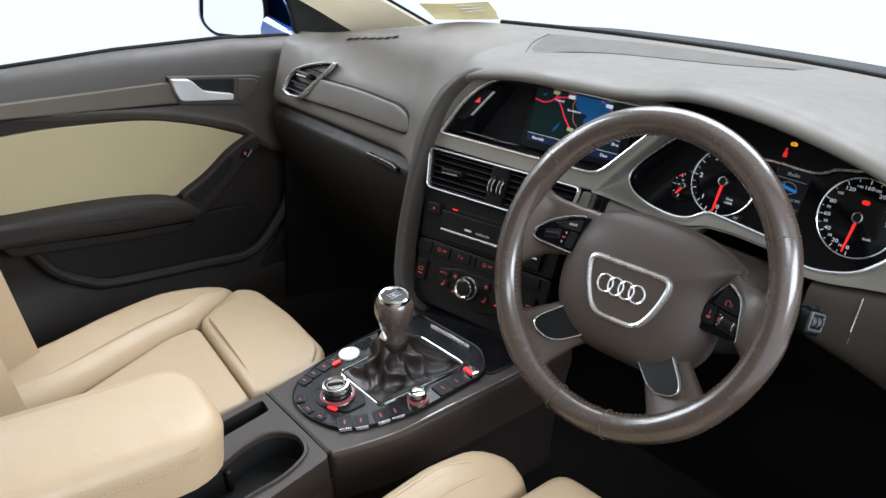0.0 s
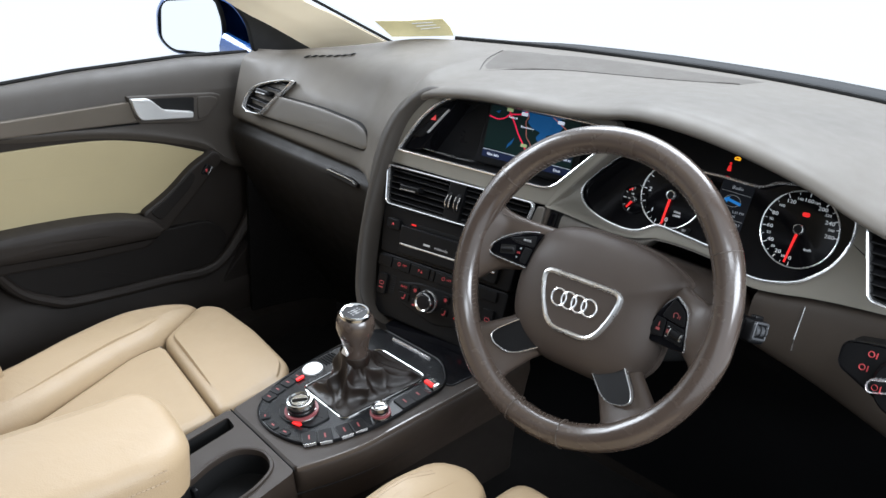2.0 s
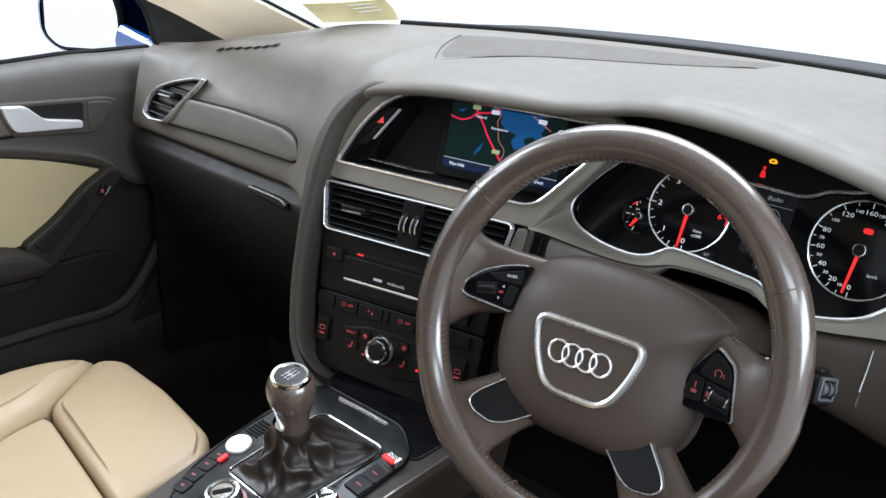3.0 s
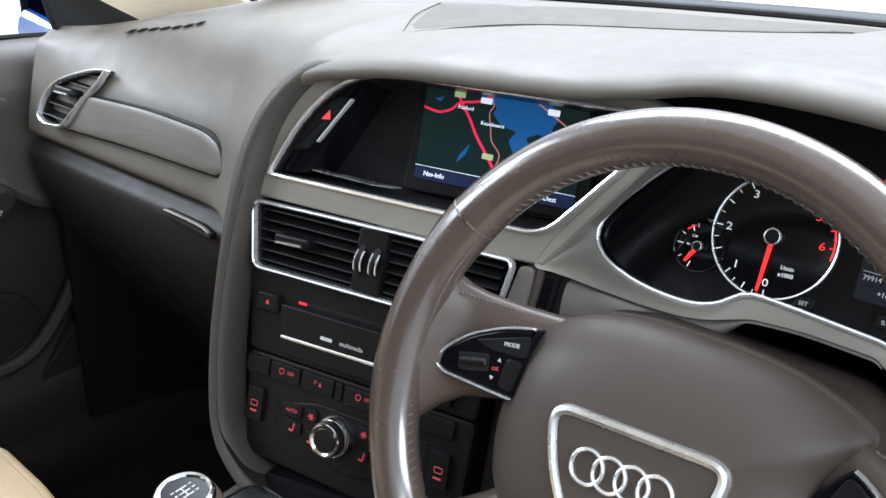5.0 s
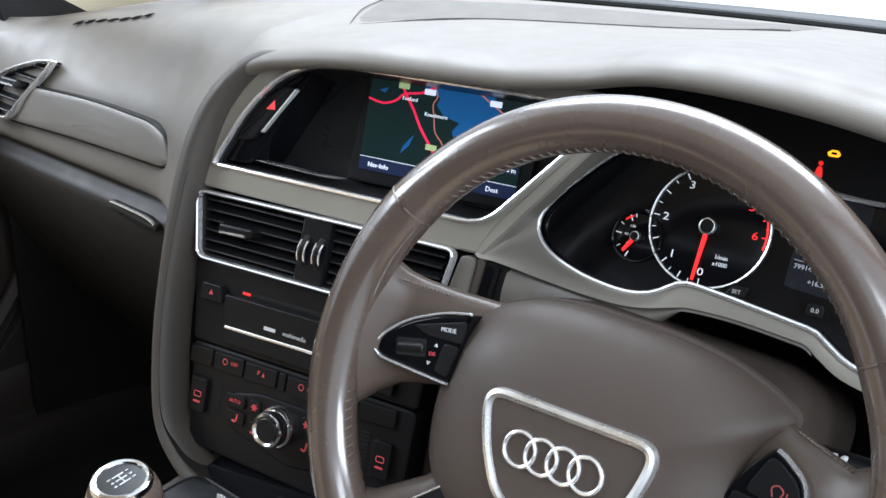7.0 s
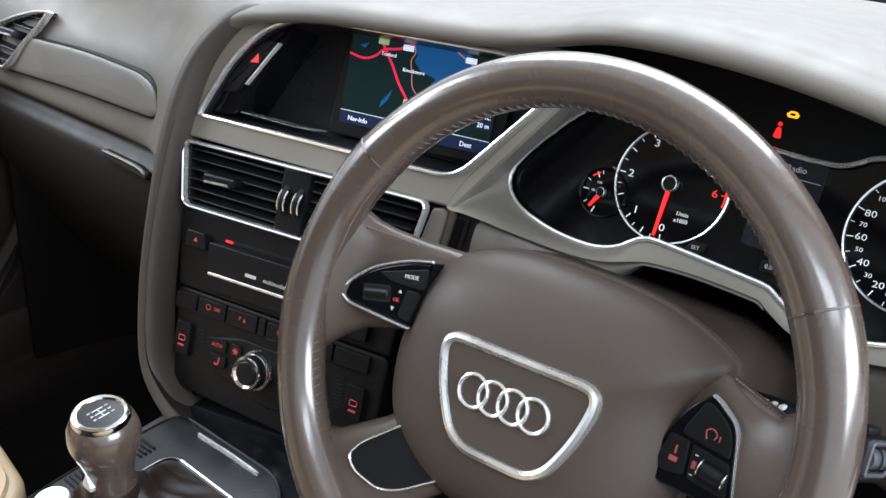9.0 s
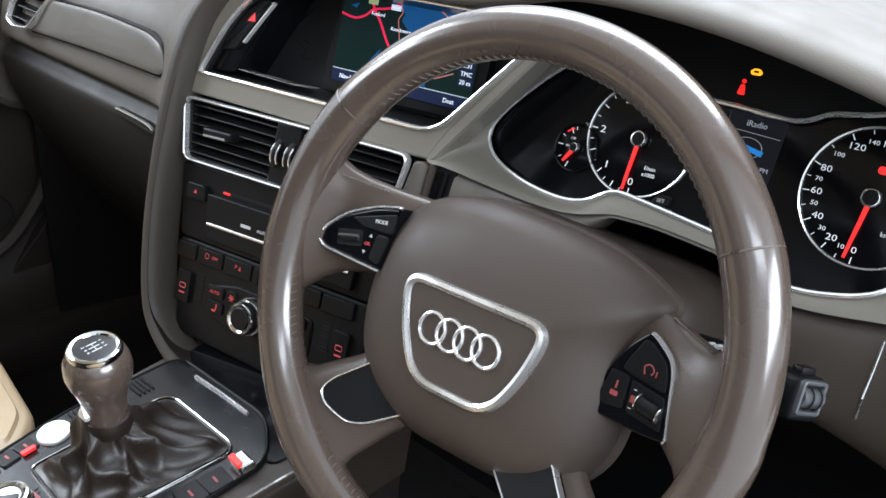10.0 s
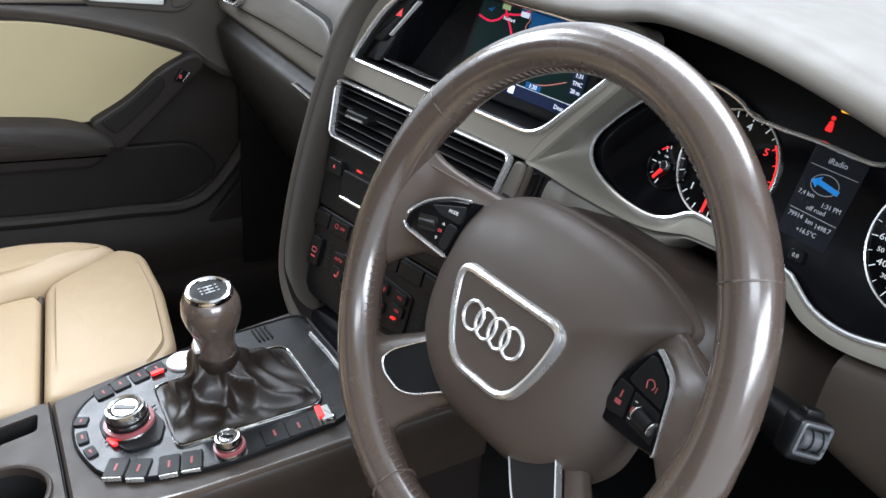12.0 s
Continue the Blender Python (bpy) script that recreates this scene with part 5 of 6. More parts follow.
rings(bm, [[(*lean(p, k), z) for p in top] for k, z in ((0.058, -0.27), (0.034, -0.14), (0.025, -0.106), (0.022, -0.098))], cap_start=True, cap_end=True)
part("lower_side_shaded", bm, PAD_DARK, con, "lower side of the console, painted darker for its shade", auto=40)
SIDE_LINE = [(0.076, -0.1385, -0.050), (0.096, -0.09, -0.053), (0.113, -0.03, -0.057), (0.127, 0.08, -0.066), (0.139, 0.22, -0.078)]
part("side_seam", tube(catmull([(x - 0.008 * min(1.0, (-z - 0.03) / 0.03) - 0.28 * max(0.0, -z - 0.06), y, z) for x, y, z in SIDE_LINE], 5), 0.0011, 6), RUBBER, con, "dark joint along the console side")
panel = rounded([(-0.098, -0.045), (-0.072, -0.098), (-0.02, -0.113), (0.055, -0.098), (0.098, -0.01), (0.106, 0.13), (0.06, 0.165), (-0.088, 0.165), (-0.105, 0.04)], [0.03, 0.03, 0.04, 0.04, 0.05, 0.02, 0.02, 0.02, 0.05])
part("control_panel", plate(panel, -0.02, 0.0, 0.002), material("panel_lacquer", (0.011, 0.0115, 0.0125), 0.24, vary=0.05, spec=0.32), con, "gloss black control panel")
part("panel_edge", band(shrink(panel, -0.0015), 0.003, -0.006, 0.0015), BLACK, con)
# Strip that draws the bright glint along the console's edge.
part("side_highlight", strip(catmull([(0.0765, -0.132), (0.0935, -0.092), (0.109, -0.044), (0.1195, 0.03), (0.1355, 0.15), (0.150, 0.262)], 4), 0.0045, -0.0078, -0.0012), EDGE_GLINT, con, "glossy edge strip, colour lightened for its highlight")
# Flush black plate stands in for the deep, dark front tray.
part("front_tray", plate(rounded([(-0.09, 0.160), (0.112, 0.128), (0.137, 0.262), (-0.09, 0.262)], 0.012), -0.05, -0.0015, 0.002), GLOSS, con, "gloss black plate in place of the open front tray")
part("tray_strip", strip([(-0.045, 0.156), (0.0, 0.157), (0.042, 0.156)], 0.004, -0.004, 0.003), CHROME, con, "bright tray strip")
# rear half of the console with tray and cup holders
rear = rounded([(-0.105, -0.50), (0.105, -0.50), (0.078, -0.137), (-0.108, -0.120)], 0.01)
CUP = rounded([(-0.012, -0.335), (0.030, -0.352), (0.068, -0.325), (0.062, -0.255), (0.066, -0.200), (0.050, -0.152), (0.012, -0.140), (-0.024, -0.165), (-0.026, -0.21), (-0.014, -0.25), (-0.024, -0.29)], 0.03)
TRAY = rounded([(-0.096, -0.28), (-0.064, -0.28), (-0.066, -0.138), (-0.094, -0.132)], 0.006)
part("rear_body", plate(rear, -0.27, -0.048, 0.004), CON_T, con, "taupe rear console body")


def deck_with_holes(outline, holes, z0, z1):
    """A deck cut by holes: each hole gets its own strip of deck round it."""
    bm = bmesh.new()
    edges = []
    for lp in [outline] + holes:
        vs = [bm.verts.new((*p, z1)) for p in lp]
        edges += [bm.edges.new((vs[i - 1], vs[i])) for i in range(len(vs))]
    bmesh.ops.triangle_fill(bm, use_beauty=True, use_dissolve=False, edges=edges)
    top = list(bm.faces)
    r = bmesh.ops.extrude_face_region(bm, geom=top)
    bmesh.ops.translate(bm, verts=[v for v in r["geom"] if isinstance(v, bmesh.types.BMVert)], vec=(0, 0, z0 - z1))
    return bm


part("deck", deck_with_holes(rear, [CUP, TRAY], -0.05, -0.004), CON_T, con, "taupe console deck", auto=30)
part("cup_lip", band(shrink(CUP, -0.004), 0.006, -0.01, 0.0), CON_T, con)
part("cup_wall", band(shrink(CUP, -0.0004), 0.0014, -0.048, -0.0065), RUBBER, con, "black rubber lining of the cup holder")
part("cup_floor", plate(shrink(CUP, -0.006), -0.06, -0.047, 0.001), RUBBER, con, "black rubber cup holder floor")
part("tray_wall", band(shrink(TRAY, -0.0004), 0.0012, -0.032, -0.0065), RUBBER, con)
part("tray_floor", plate(shrink(TRAY, -0.003), -0.06, -0.03, 0.001), RUBBER, con)
for x, y in ((0.056, -0.235), (-0.012, -0.245), (0.06, -0.19)):
    part("cup_clip", box(x - 0.006, x + 0.006, y - 0.004, y + 0.004, -0.046, -0.014, 0.002), BLACK, con)
part("cross_seam", strip([(-0.105, -0.119), (0.0, -0.128), (0.076, -0.136)], 0.0016, -0.006, -0.0028), RUBBER, con)

# controls on the console
ctl = thing("media_controls", CONSOLE, "black media controls round a chrome rotary knob with red light", "media controls")


def keycap(x, y, w, h, rot, lit=True):
    k = part("key", plate([Vector((x, y)) + Matrix.Rotation(radians(rot), 2) @ p for p in rect(0, 0, w * 1.12, h * 1.12, 0.003)], -0.004, 0.0024, 0.0011), BLACK, ctl)
    if lit:
        part("key_mark", plate([Vector((x, y)) + Matrix.Rotation(radians(rot), 2) @ p for p in rect(0, 0, w * 0.38, 0.0022, 0.0003)], 0.002, 0.0028, 0.0001), material_mark, k)


RING_RED = material("dim_red_ring", (0.22, 0.06, 0.065), 0.3, emit=0.04, vary=0.1)


def rotary(x, y, r, h, label):
    k = part("rotary_knob", lathe([(r * 1.22, -0.002), (r * 1.22, 0.004), (r * 1.12, 0.007), (r * 1.08, 0.0075), (r, 0.008), (r, h * 0.8), (r * 0.93, h), (r * 0.82, h * 1.02), (r * 0.72, h * 0.96)], 36, m=pose(x, y, 0)), KNOB, ctl, label)
    part("red_ring", lathe([(r * 1.1, 0.005), (r * 1.24, 0.0055), (r * 1.22, 0.0085), (r * 1.04, 0.0088)], 36, m=pose(x, y, 0), caps=False), RING_RED, k)
    part("grip_ring", lathe([(r * 1.01, h * 0.35), (r * 1.035, h * 0.38), (r * 1.035, h * 0.45), (r * 1.01, h * 0.48)], 36, m=pose(x, y, 0), caps=False), BLACK, k)
    part("grip_ring", lathe([(r * 1.01, h * 0.58), (r * 1.035, h * 0.61), (r * 1.035, h * 0.68), (r * 1.01, h * 0.71)], 36, m=pose(x, y, 0), caps=False), BLACK, k)
    part("cap", lathe([(r * 0.72, h * 0.7), (r * 0.72, h * 0.97), (r * 0.3, h * 0.93), (0.001, h * 0.92)], 28, m=pose(x, y, 0)), BLACK, k)
    part("cap_slot", plate([Vector((x, y)) + Matrix.Rotation(radians(52), 2) @ p for p in rect(0, 0, r * 1.15, r * 0.34, r * 0.15)], h * 0.90, h * 0.99, 0.0006), GLOSS, k)


HEX = rounded([(-0.030, -0.083), (-0.048, -0.070), (-0.040, -0.045), (-0.022, -0.031), (0.008, -0.025), (0.032, -0.037), (0.028, -0.069), (-0.010, -0.084)], 0.006)
part("knob_field", plate(HEX, -0.004, 0.0030, 0.0012), BLACK, ctl)
for ang in (20, 110, 200, 290):
    c, s = math.cos(radians(ang)), math.sin(radians(ang))
    part("field_joint", strip([(-0.011 + 0.027 * c, -0.055 + 0.020 * s), (-0.011 + 0.040 * c, -0.055 + 0.031 * s)], 0.001, 0.002, 0.0034), RUBBER, ctl)
rotary(-0.010, -0.056, 0.0205, 0.026, "ribbed chrome rotary knob")
rotary(0.084, 0.016, 0.0125, 0.019, "small ribbed chrome volume knob")
part("status_light", plate(rounded([(-0.001, -0.0825), (0.013, -0.079), (0.014, -0.0735), (0.0, -0.076)], 0.002, 2), 0.002, 0.0046, 0.0004), RED, ctl, "red status light")
for x, y, r, w, h in ((-0.046, -0.097, -30, 0.012, 0.013), (-0.020, -0.1015, -4, 0.017, 0.010), (0.006, -0.0995, 8, 0.015, 0.010)):
    keycap(x, y, w, h, r)
for x, y in ((-0.079, -0.066), (-0.083, -0.047), (-0.085, -0.026), (-0.086, -0.007)):
    keycap(x, y, 0.017, 0.0165, 6)
part("status_light", plate(rect(-0.0765, -0.0085, 0.005, 0.014, 0.002), 0.002, 0.0048, 0.0005), RED, ctl)
for x, y in ((0.043, -0.084), (0.057, -0.066), (0.069, -0.040), (0.076, -0.020)):
    keycap(x, y, 0.024, 0.0185, -32 if y < -0.05 else -20)
    part("silver_foot", plate([Vector((x, y)) + Matrix.Rotation(radians(-32 if y < -0.05 else -20), 2) @ p for p in rect(0.0140, 0, 0.0014, 0.0175, 0.0005)], -0.002, 0.0026, 0.0005), ALU, ctl)
part("start_button", lathe([(0.0165, 0.0), (0.0165, 0.002), (0.0155, 0.0034), (0.001, 0.0040)], 32, m=pose(-0.082, 0.020, 0)), SATIN, ctl, "round silver start button")
for i in range(6):
    part("grille_slat", plate(rect(-0.086 + 0.0005 * i, 0.043 + 0.0048 * i, 0.024, 0.0022, 0.0008), -0.002, 0.0022, 0.0005), RUBBER, ctl)
for i in range(4):
    part("grille_slat", plate(rect(-0.078 + 0.0005 * i, 0.104 + 0.0048 * i, 0.026, 0.0022, 0.0008), -0.002, 0.0022, 0.0005), RUBBER, ctl)
for x, y, w in ((0.088, 0.060, 0.030), (0.091, 0.084, 0.028)):
    keycap(x, y, w * 0.8, 0.022, -6)
pk = part("parking_brake_switch", plate([Vector((0.094, 0.112)) + Matrix.Rotation(radians(-6), 2) @ p for p in rect(0, 0, 0.023, 0.015, 0.003)], -0.004, 0.009, 0.003), KNOB, ctl, "chrome parking brake switch with red light")
part("switch_light", plate([Vector((0.092, 0.107)) + Matrix.Rotation(radians(-6), 2) @ p for p in rect(0, 0, 0.018, 0.006, 0.001)], 0.006, 0.0098, 0.0004), RED, pk)

# gear lever with its wrinkled boot
gear = thing("gear_lever", CONSOLE, "brown leather gear knob and wrinkled gaiter in a chrome frame", "gear lever")
FR = rounded([(-0.058, -0.020), (0.052, -0.028), (0.076, 0.122), (-0.045, 0.125)], [0.012, 0.012, 0.02, 0.02], 6)
part("boot_frame", band(FR, 0.0021, -0.002, 0.0030), KNOB, gear, "chrome gaiter frame")
base = resample(shrink(FR, 0.004), 96)
kc = Vector((0.004, 0.036))
crease = lambda u: 1 - 2 * abs(math.sin(u))
lps = []
for j in range(25):
    t = j / 24
    lp = []
    for i, p in enumerate(base):
        a = math.atan2(p[1] - kc[1] - 0.01, p[0] - kc[0])
        s = (1 - t) ** 1.15
        neck = kc + Vector((math.cos(a), math.sin(a))) * 0.0150
        q = neck.lerp(p, s)
        w = noise.noise(Vector((1.6 * math.cos(a), 1.6 * math.sin(a), 2.5 * t)))
        fold = 0.75 * crease(2.5 * a + 2.6 * t + 1.1 * w + 0.4) + 0.45 * crease(4 * a - 4.2 * t + 1.3 * w) + 0.5 * w
        amp = math.sin(math.pi * min(1, t * 1.05)) ** 0.9
        z = 0.002 + 0.070 * (0.35 * t + 0.65 * t ** 1.7) + 0.0065 * fold * amp
        q = q + (q - kc).normalized() * 0.0050 * fold * amp
        lp.append((q[0], q[1], max(z, 0.001)))
    lps.append(lp)
bm = bmesh.new()
rings(bm, lps)
part("boot", bm, BOOT, gear, "wrinkled dark brown leather gaiter", auto=80)
gm = pose(0.004, 0.036, -0.005, -4, 5, 0)
part("collar", lathe([(0.0200, 0.054), (0.0215, 0.060), (0.0215, 0.066), (0.0202, 0.070), (0.0188, 0.071)], 28, m=gm), BOOT, gear)
part("stem", lathe([(0.0175, 0.062), (0.0192, 0.068), (0.0190, 0.080), (0.0202, 0.090), (0.0232, 0.100), (0.0265, 0.109), (0.0288, 0.119), (0.0280, 0.129), (0.0252, 0.1365), (0.0215, 0.140)], 32, m=gm), LEATHER_BROWN, gear, "brown leather knob")
inset = plate([(-0.0075, -0.0095), (0.0075, -0.0095), (0.0085, -0.004), (0.0, 0.010), (-0.0085, -0.004)], -0.004, 0.0035, 0.0015)
part("metal_inset", inset, SATIN, gear, "wedge-shaped metal inset in the stem", m=gm @ pose(0.0, -0.0188, 0.084, 84, 0, 0) @ Matrix.Diagonal((0.7, 0.8, 1, 1)))
part("cap_ring", lathe([(0.0226, 0.1365), (0.0232, 0.1400), (0.0220, 0.1436), (0.0202, 0.1446), (0.0182, 0.1440), (0.0174, 0.1425)], 36, m=gm, caps=False), KNOB, gear, "wide chrome ring")
cap = part("cap", lathe([(0.0180, 0.138), (0.0178, 0.1425), (0.012, 0.1432), (0.001, 0.1434)], 32, m=gm), BLACK, gear, "black cap with the shift pattern")
for x in (-0.0048, 0.0, 0.0048):
    part("pattern_line", strip([(x, -0.0048), (x, 0.0048)], 0.0007, 0.1428, 0.1440, gm), WHITE_DIM, cap)
part("pattern_line", strip([(-0.0053, 0), (0.0053, 0)], 0.0007, 0.1428, 0.1440, gm), WHITE_DIM, cap)
for s, x, y in (("1", -0.0048, 0.0078), ("3", 0.0, 0.0078), ("5", 0.0048, 0.0078), ("2", -0.0048, -0.0078), ("4", 0.0, -0.0078), ("6", 0.0048, -0.0078)):
    writing("pattern_figure", s, 0.0038, x, y, 0.1438, WHITE_DIM, cap, m=gm)


# ---- passenger door ----
door = thing("passenger_door", Matrix(), "brown door panel with cream leather insert and silver handle", "car door")
BELT = [(-1.1, 0.625), (-0.7, 0.640), (-0.36, 0.653), (-0.11, 0.662), (0.1, 0.661), (0.213, 0.654), (0.34, 0.645)]


def door_row(y):
    """The door's skin at one place along the car, from the belt line down."""
    b = lerp_table(y, [(p[0], p[1]) for p in BELT])[0]
    n = max(0, min(1, (y - 0.12) / 0.15))
    tb = lerp_table(y, [(-1.1, 0.60), (-0.37, 0.593), (-0.12, 0.562), (0.0, 0.54), (0.12, 0.495), (0.2, 0.44), (0.34, 0.40)])[0]
    return [(-0.775, y, b - 0.01), (-0.755, y, b), (-0.728, y, b - 0.004), (-0.71, y, b - 0.022), (-0.702, y, b - 0.05), (-0.70, y, b - 0.072), (-0.70, y, tb + 0.012), (-0.695, y, tb), (-0.70, y, tb - 0.012), (-0.715, y, 0.42), (-0.715, y, 0.34), (-0.72, y, 0.26),
            (-0.70, y, 0.19), (-0.69, y, 0.14), (-0.70, y, 0.02)]


ys = [-1.1, -0.8, -0.55, -0.36, -0.24, -0.12, -0.02, 0.06, 0.12, 0.18, 0.25, 0.34]
rows = [door_row(y) for y in ys]
part("upper_skin", sheet(grid_smooth([r[:9] for r in rows], 3, 3)), DOOR_TOP, door, "brown padded upper door skin", auto=60)
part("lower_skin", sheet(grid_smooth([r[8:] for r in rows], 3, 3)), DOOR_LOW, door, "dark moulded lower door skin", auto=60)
DOOR = local((-0.70, 0.012, 0), 90, 0)
# Near-black colour for the shade inside the grip and the pocket.
POCKET_SHADE = material("painted_pocket_shade", (0.010, 0.0082, 0.007), 0.6, grain=0.25, spec=0.25)
strip_out = rounded([(-0.9, 0.602), (-0.40, 0.611), (-0.045, 0.607), (-0.03, 0.565), (-0.40, 0.587), (-0.9, 0.578)], 0.004)
part("trim_strip", plate(strip_out, -0.02, 0.006, 0.002), DOORTRIM, door, "brushed taupe trim strip", m=DOOR)
# Black strip painted in as the shade under the trim strip.
part("strip_shadow_gap", strip([(-0.9, 0.574), (-0.40, 0.583), (-0.20, 0.575), (-0.03, 0.561)], 0.003, -0.01, 0.0045), RUBBER, door, m=DOOR)
ins = rounded([(-0.58, 0.545), (-0.298, 0.5555), (-0.199, 0.5505), (-0.092, 0.5415), (0.023, 0.5105), (0.121, 0.471), (0.075, 0.452), (0.014, 0.408), (-0.044, 0.380), (-0.164, 0.400), (-0.345, 0.402), (-0.42, 0.435), (-0.50, 0.490)], [0.01, 0.05, 0.05, 0.05, 0.05, 0.014, 0.02, 0.03, 0.02, 0.05, 0.012, 0.03, 0.03])
part("leather_insert", plate(ins, -0.03, 0.004, 0.0015), CREAM_DARK, door, "cream leather door insert", m=DOOR)
arm = rounded([(-0.42, 0.418), (-0.26, 0.413), (-0.164, 0.406), (-0.084, 0.394), (-0.035, 0.375), (-0.012, 0.352), (-0.03, 0.338), (-0.18, 0.348), (-0.42, 0.372)], [0.01, 0.05, 0.05, 0.04, 0.02, 0.012, 0.012, 0.05, 0.01])
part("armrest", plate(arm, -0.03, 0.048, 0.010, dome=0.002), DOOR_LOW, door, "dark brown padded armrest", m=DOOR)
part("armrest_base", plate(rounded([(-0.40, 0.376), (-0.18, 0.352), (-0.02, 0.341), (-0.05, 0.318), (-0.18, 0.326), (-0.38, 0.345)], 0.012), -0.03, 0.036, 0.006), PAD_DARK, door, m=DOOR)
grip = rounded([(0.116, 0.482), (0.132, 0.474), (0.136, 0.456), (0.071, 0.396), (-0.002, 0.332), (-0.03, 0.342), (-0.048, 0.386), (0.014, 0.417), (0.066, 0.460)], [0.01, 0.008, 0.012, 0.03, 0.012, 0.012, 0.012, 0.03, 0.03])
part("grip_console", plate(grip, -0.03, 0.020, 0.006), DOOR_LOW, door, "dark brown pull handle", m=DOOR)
# Dark plate laid on the grip in place of its shaded hollow.
part("grip_recess_shade", plate(rounded([(0.064, 0.452), (0.010, 0.410), (-0.034, 0.386), (-0.010, 0.362), (0.058, 0.416), (0.073, 0.438)], 0.012), -0.02, 0.0225, 0.002), POCKET_SHADE, door, m=DOOR)
sw = part("window_switch", plate(rounded([(0.084, 0.441), (0.098, 0.436), (0.110, 0.452), (0.097, 0.460)], 0.004), 0.01, 0.026, 0.003), BLACK, door, "black window switch with red light", m=DOOR)
part("switch_chrome", strip([(0.098, 0.4395), (0.109, 0.4525)], 0.0022, 0.02, 0.0275), CHROME, sw)
part("switch_light", plate(rect(0.0945, 0.4475, 0.004, 0.006, 0.0006), 0.02, 0.027, 0.0004), RED_DIM, sw)
# Proud dark plate instead of a hollow pocket in shade.
part("map_pocket", plate(rounded([(-0.36, 0.372), (-0.30, 0.292), (-0.243, 0.255), (-0.189, 0.238), (-0.008, 0.226), (0.10, 0.222), (0.165, 0.27), (0.12, 0.325), (0.02, 0.330), (-0.18, 0.345)], [0.02, 0.05, 0.05, 0.05, 0.05, 0.04, 0.03, 0.03, 0.05, 0.05]), -0.03, -0.004, 0.004), POCKET_SHADE, door, "dark plate for the shade inside the door pocket", m=DOOR)
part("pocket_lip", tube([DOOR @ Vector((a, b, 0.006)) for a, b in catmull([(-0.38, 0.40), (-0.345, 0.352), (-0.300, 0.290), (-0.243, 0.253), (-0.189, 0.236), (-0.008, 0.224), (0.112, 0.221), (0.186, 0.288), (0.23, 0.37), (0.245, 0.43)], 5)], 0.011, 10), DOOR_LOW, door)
part("speaker_panel", plate(rounded([(0.12, 0.10), (0.34, 0.10), (0.34, 0.32), (0.27, 0.335), (0.20, 0.25), (0.13, 0.18)], 0.02), -0.03, 0.004, 0.003), PAD_DARK, door, m=DOOR)
hd = part("handle_bowl", plate(rounded([(-0.053, 0.618), (0.130, 0.598), (0.150, 0.590), (0.144, 0.576), (0.119, 0.548), (0.100, 0.542), (-0.034, 0.562), (-0.045, 0.585)], [0.004, 0.02, 0.008, 0.01, 0.012, 0.02, 0.008, 0.02]), -0.02, 0.008, 0.003), DOOR_TOP, door, "recess of the door handle", m=DOOR)
part("bowl_floor", plate(rounded([(-0.012, 0.608), (0.087, 0.597), (0.084, 0.556), (0.012, 0.572)], 0.006), 0.0, 0.0088, 0.001), RUBBER, hd)
wedge = rounded([(-0.050, 0.6145), (-0.012, 0.6095), (0.004, 0.594), (0.016, 0.5835), (0.079, 0.5695), (0.078, 0.558), (-0.02, 0.5695), (-0.033, 0.572), (-0.043, 0.590)], [0.003, 0.008, 0.02, 0.012, 0.004, 0.004, 0.02, 0.008, 0.02])
part("handle", plate(wedge, 0.004, 0.018, 0.0018), SATIN, hd, "satin silver door handle")
part("lock_tab", plate(rounded([(0.093, 0.597), (0.128, 0.5925), (0.142, 0.585), (0.116, 0.552), (0.092, 0.549)], 0.008), 0.0, 0.0105, 0.003), DOOR_TOP, hd)
part("outer_shell", box(-0.84, -0.775, -1.1, 0.34, 0.0, 0.64, 0.01), BLUE, door, "blue painted outer door skin")
part("window_seal", tube([(-0.758, p[0], p[1] + 0.002) for p in BELT], 0.004, 6), RUBBER, door)

sail = thing("mirror_triangle", Matrix(), "black plastic triangle in the door window corner", "door trim")
so = rounded([(0.105, 0.812), (0.15, 0.776), (0.182, 0.735), (0.193, 0.681), (0.208, 0.656), (0.365, 0.645), (0.335, 0.70), (0.23, 0.765), (0.13, 0.825)], [0.004, 0.02, 0.02, 0.02, 0.02, 0.006, 0.03, 0.05, 0.004])
part("panel", plate([Vector((p[0], p[1])) for p in so], -0.012, 0.0, 0.002), RUBBER, sail, m=local((-0.655, 0.025, 0), 90, 0))

MIR = local((-0.93, 0.258, 0.672), 27, -1)
mirror = thing("door_mirror", MIR, "blue painted door mirror showing the white studio", "door mirror")
shell = rounded([(-0.106, 0.03), (-0.086, 0.060), (0.05, 0.080), (0.10, 0.062), (0.134, 0.012), (0.138, -0.03), (0.09, -0.060), (-0.07, -0.065), (-0.109, -0.035)], 0.03)
bm = bmesh.new()
rings(bm, [[(*(p * k), z) for p in shell] for k, z in ((0.93, 0.004), (0.99, 0.0), (1.0, -0.008), (1.0, -0.03), (0.9, -0.07), (0.6, -0.10), (0.1, -0.11))], cap_end=True)
part("housing", bm, BLUE, mirror, "blue mirror housing", auto=60)
gl = rounded([(-0.0865, 0.0385), (-0.074, 0.053), (0.048, 0.070), (0.066, 0.0165), (0.056, -0.049), (-0.065, -0.053), (-0.092, -0.03)], [0.012, 0.012, 0.014, 0.03, 0.014, 0.02, 0.015])
part("glass", plate(gl, -0.004, 0.0065, 0.001), MIRROR, mirror, "mirror glass")
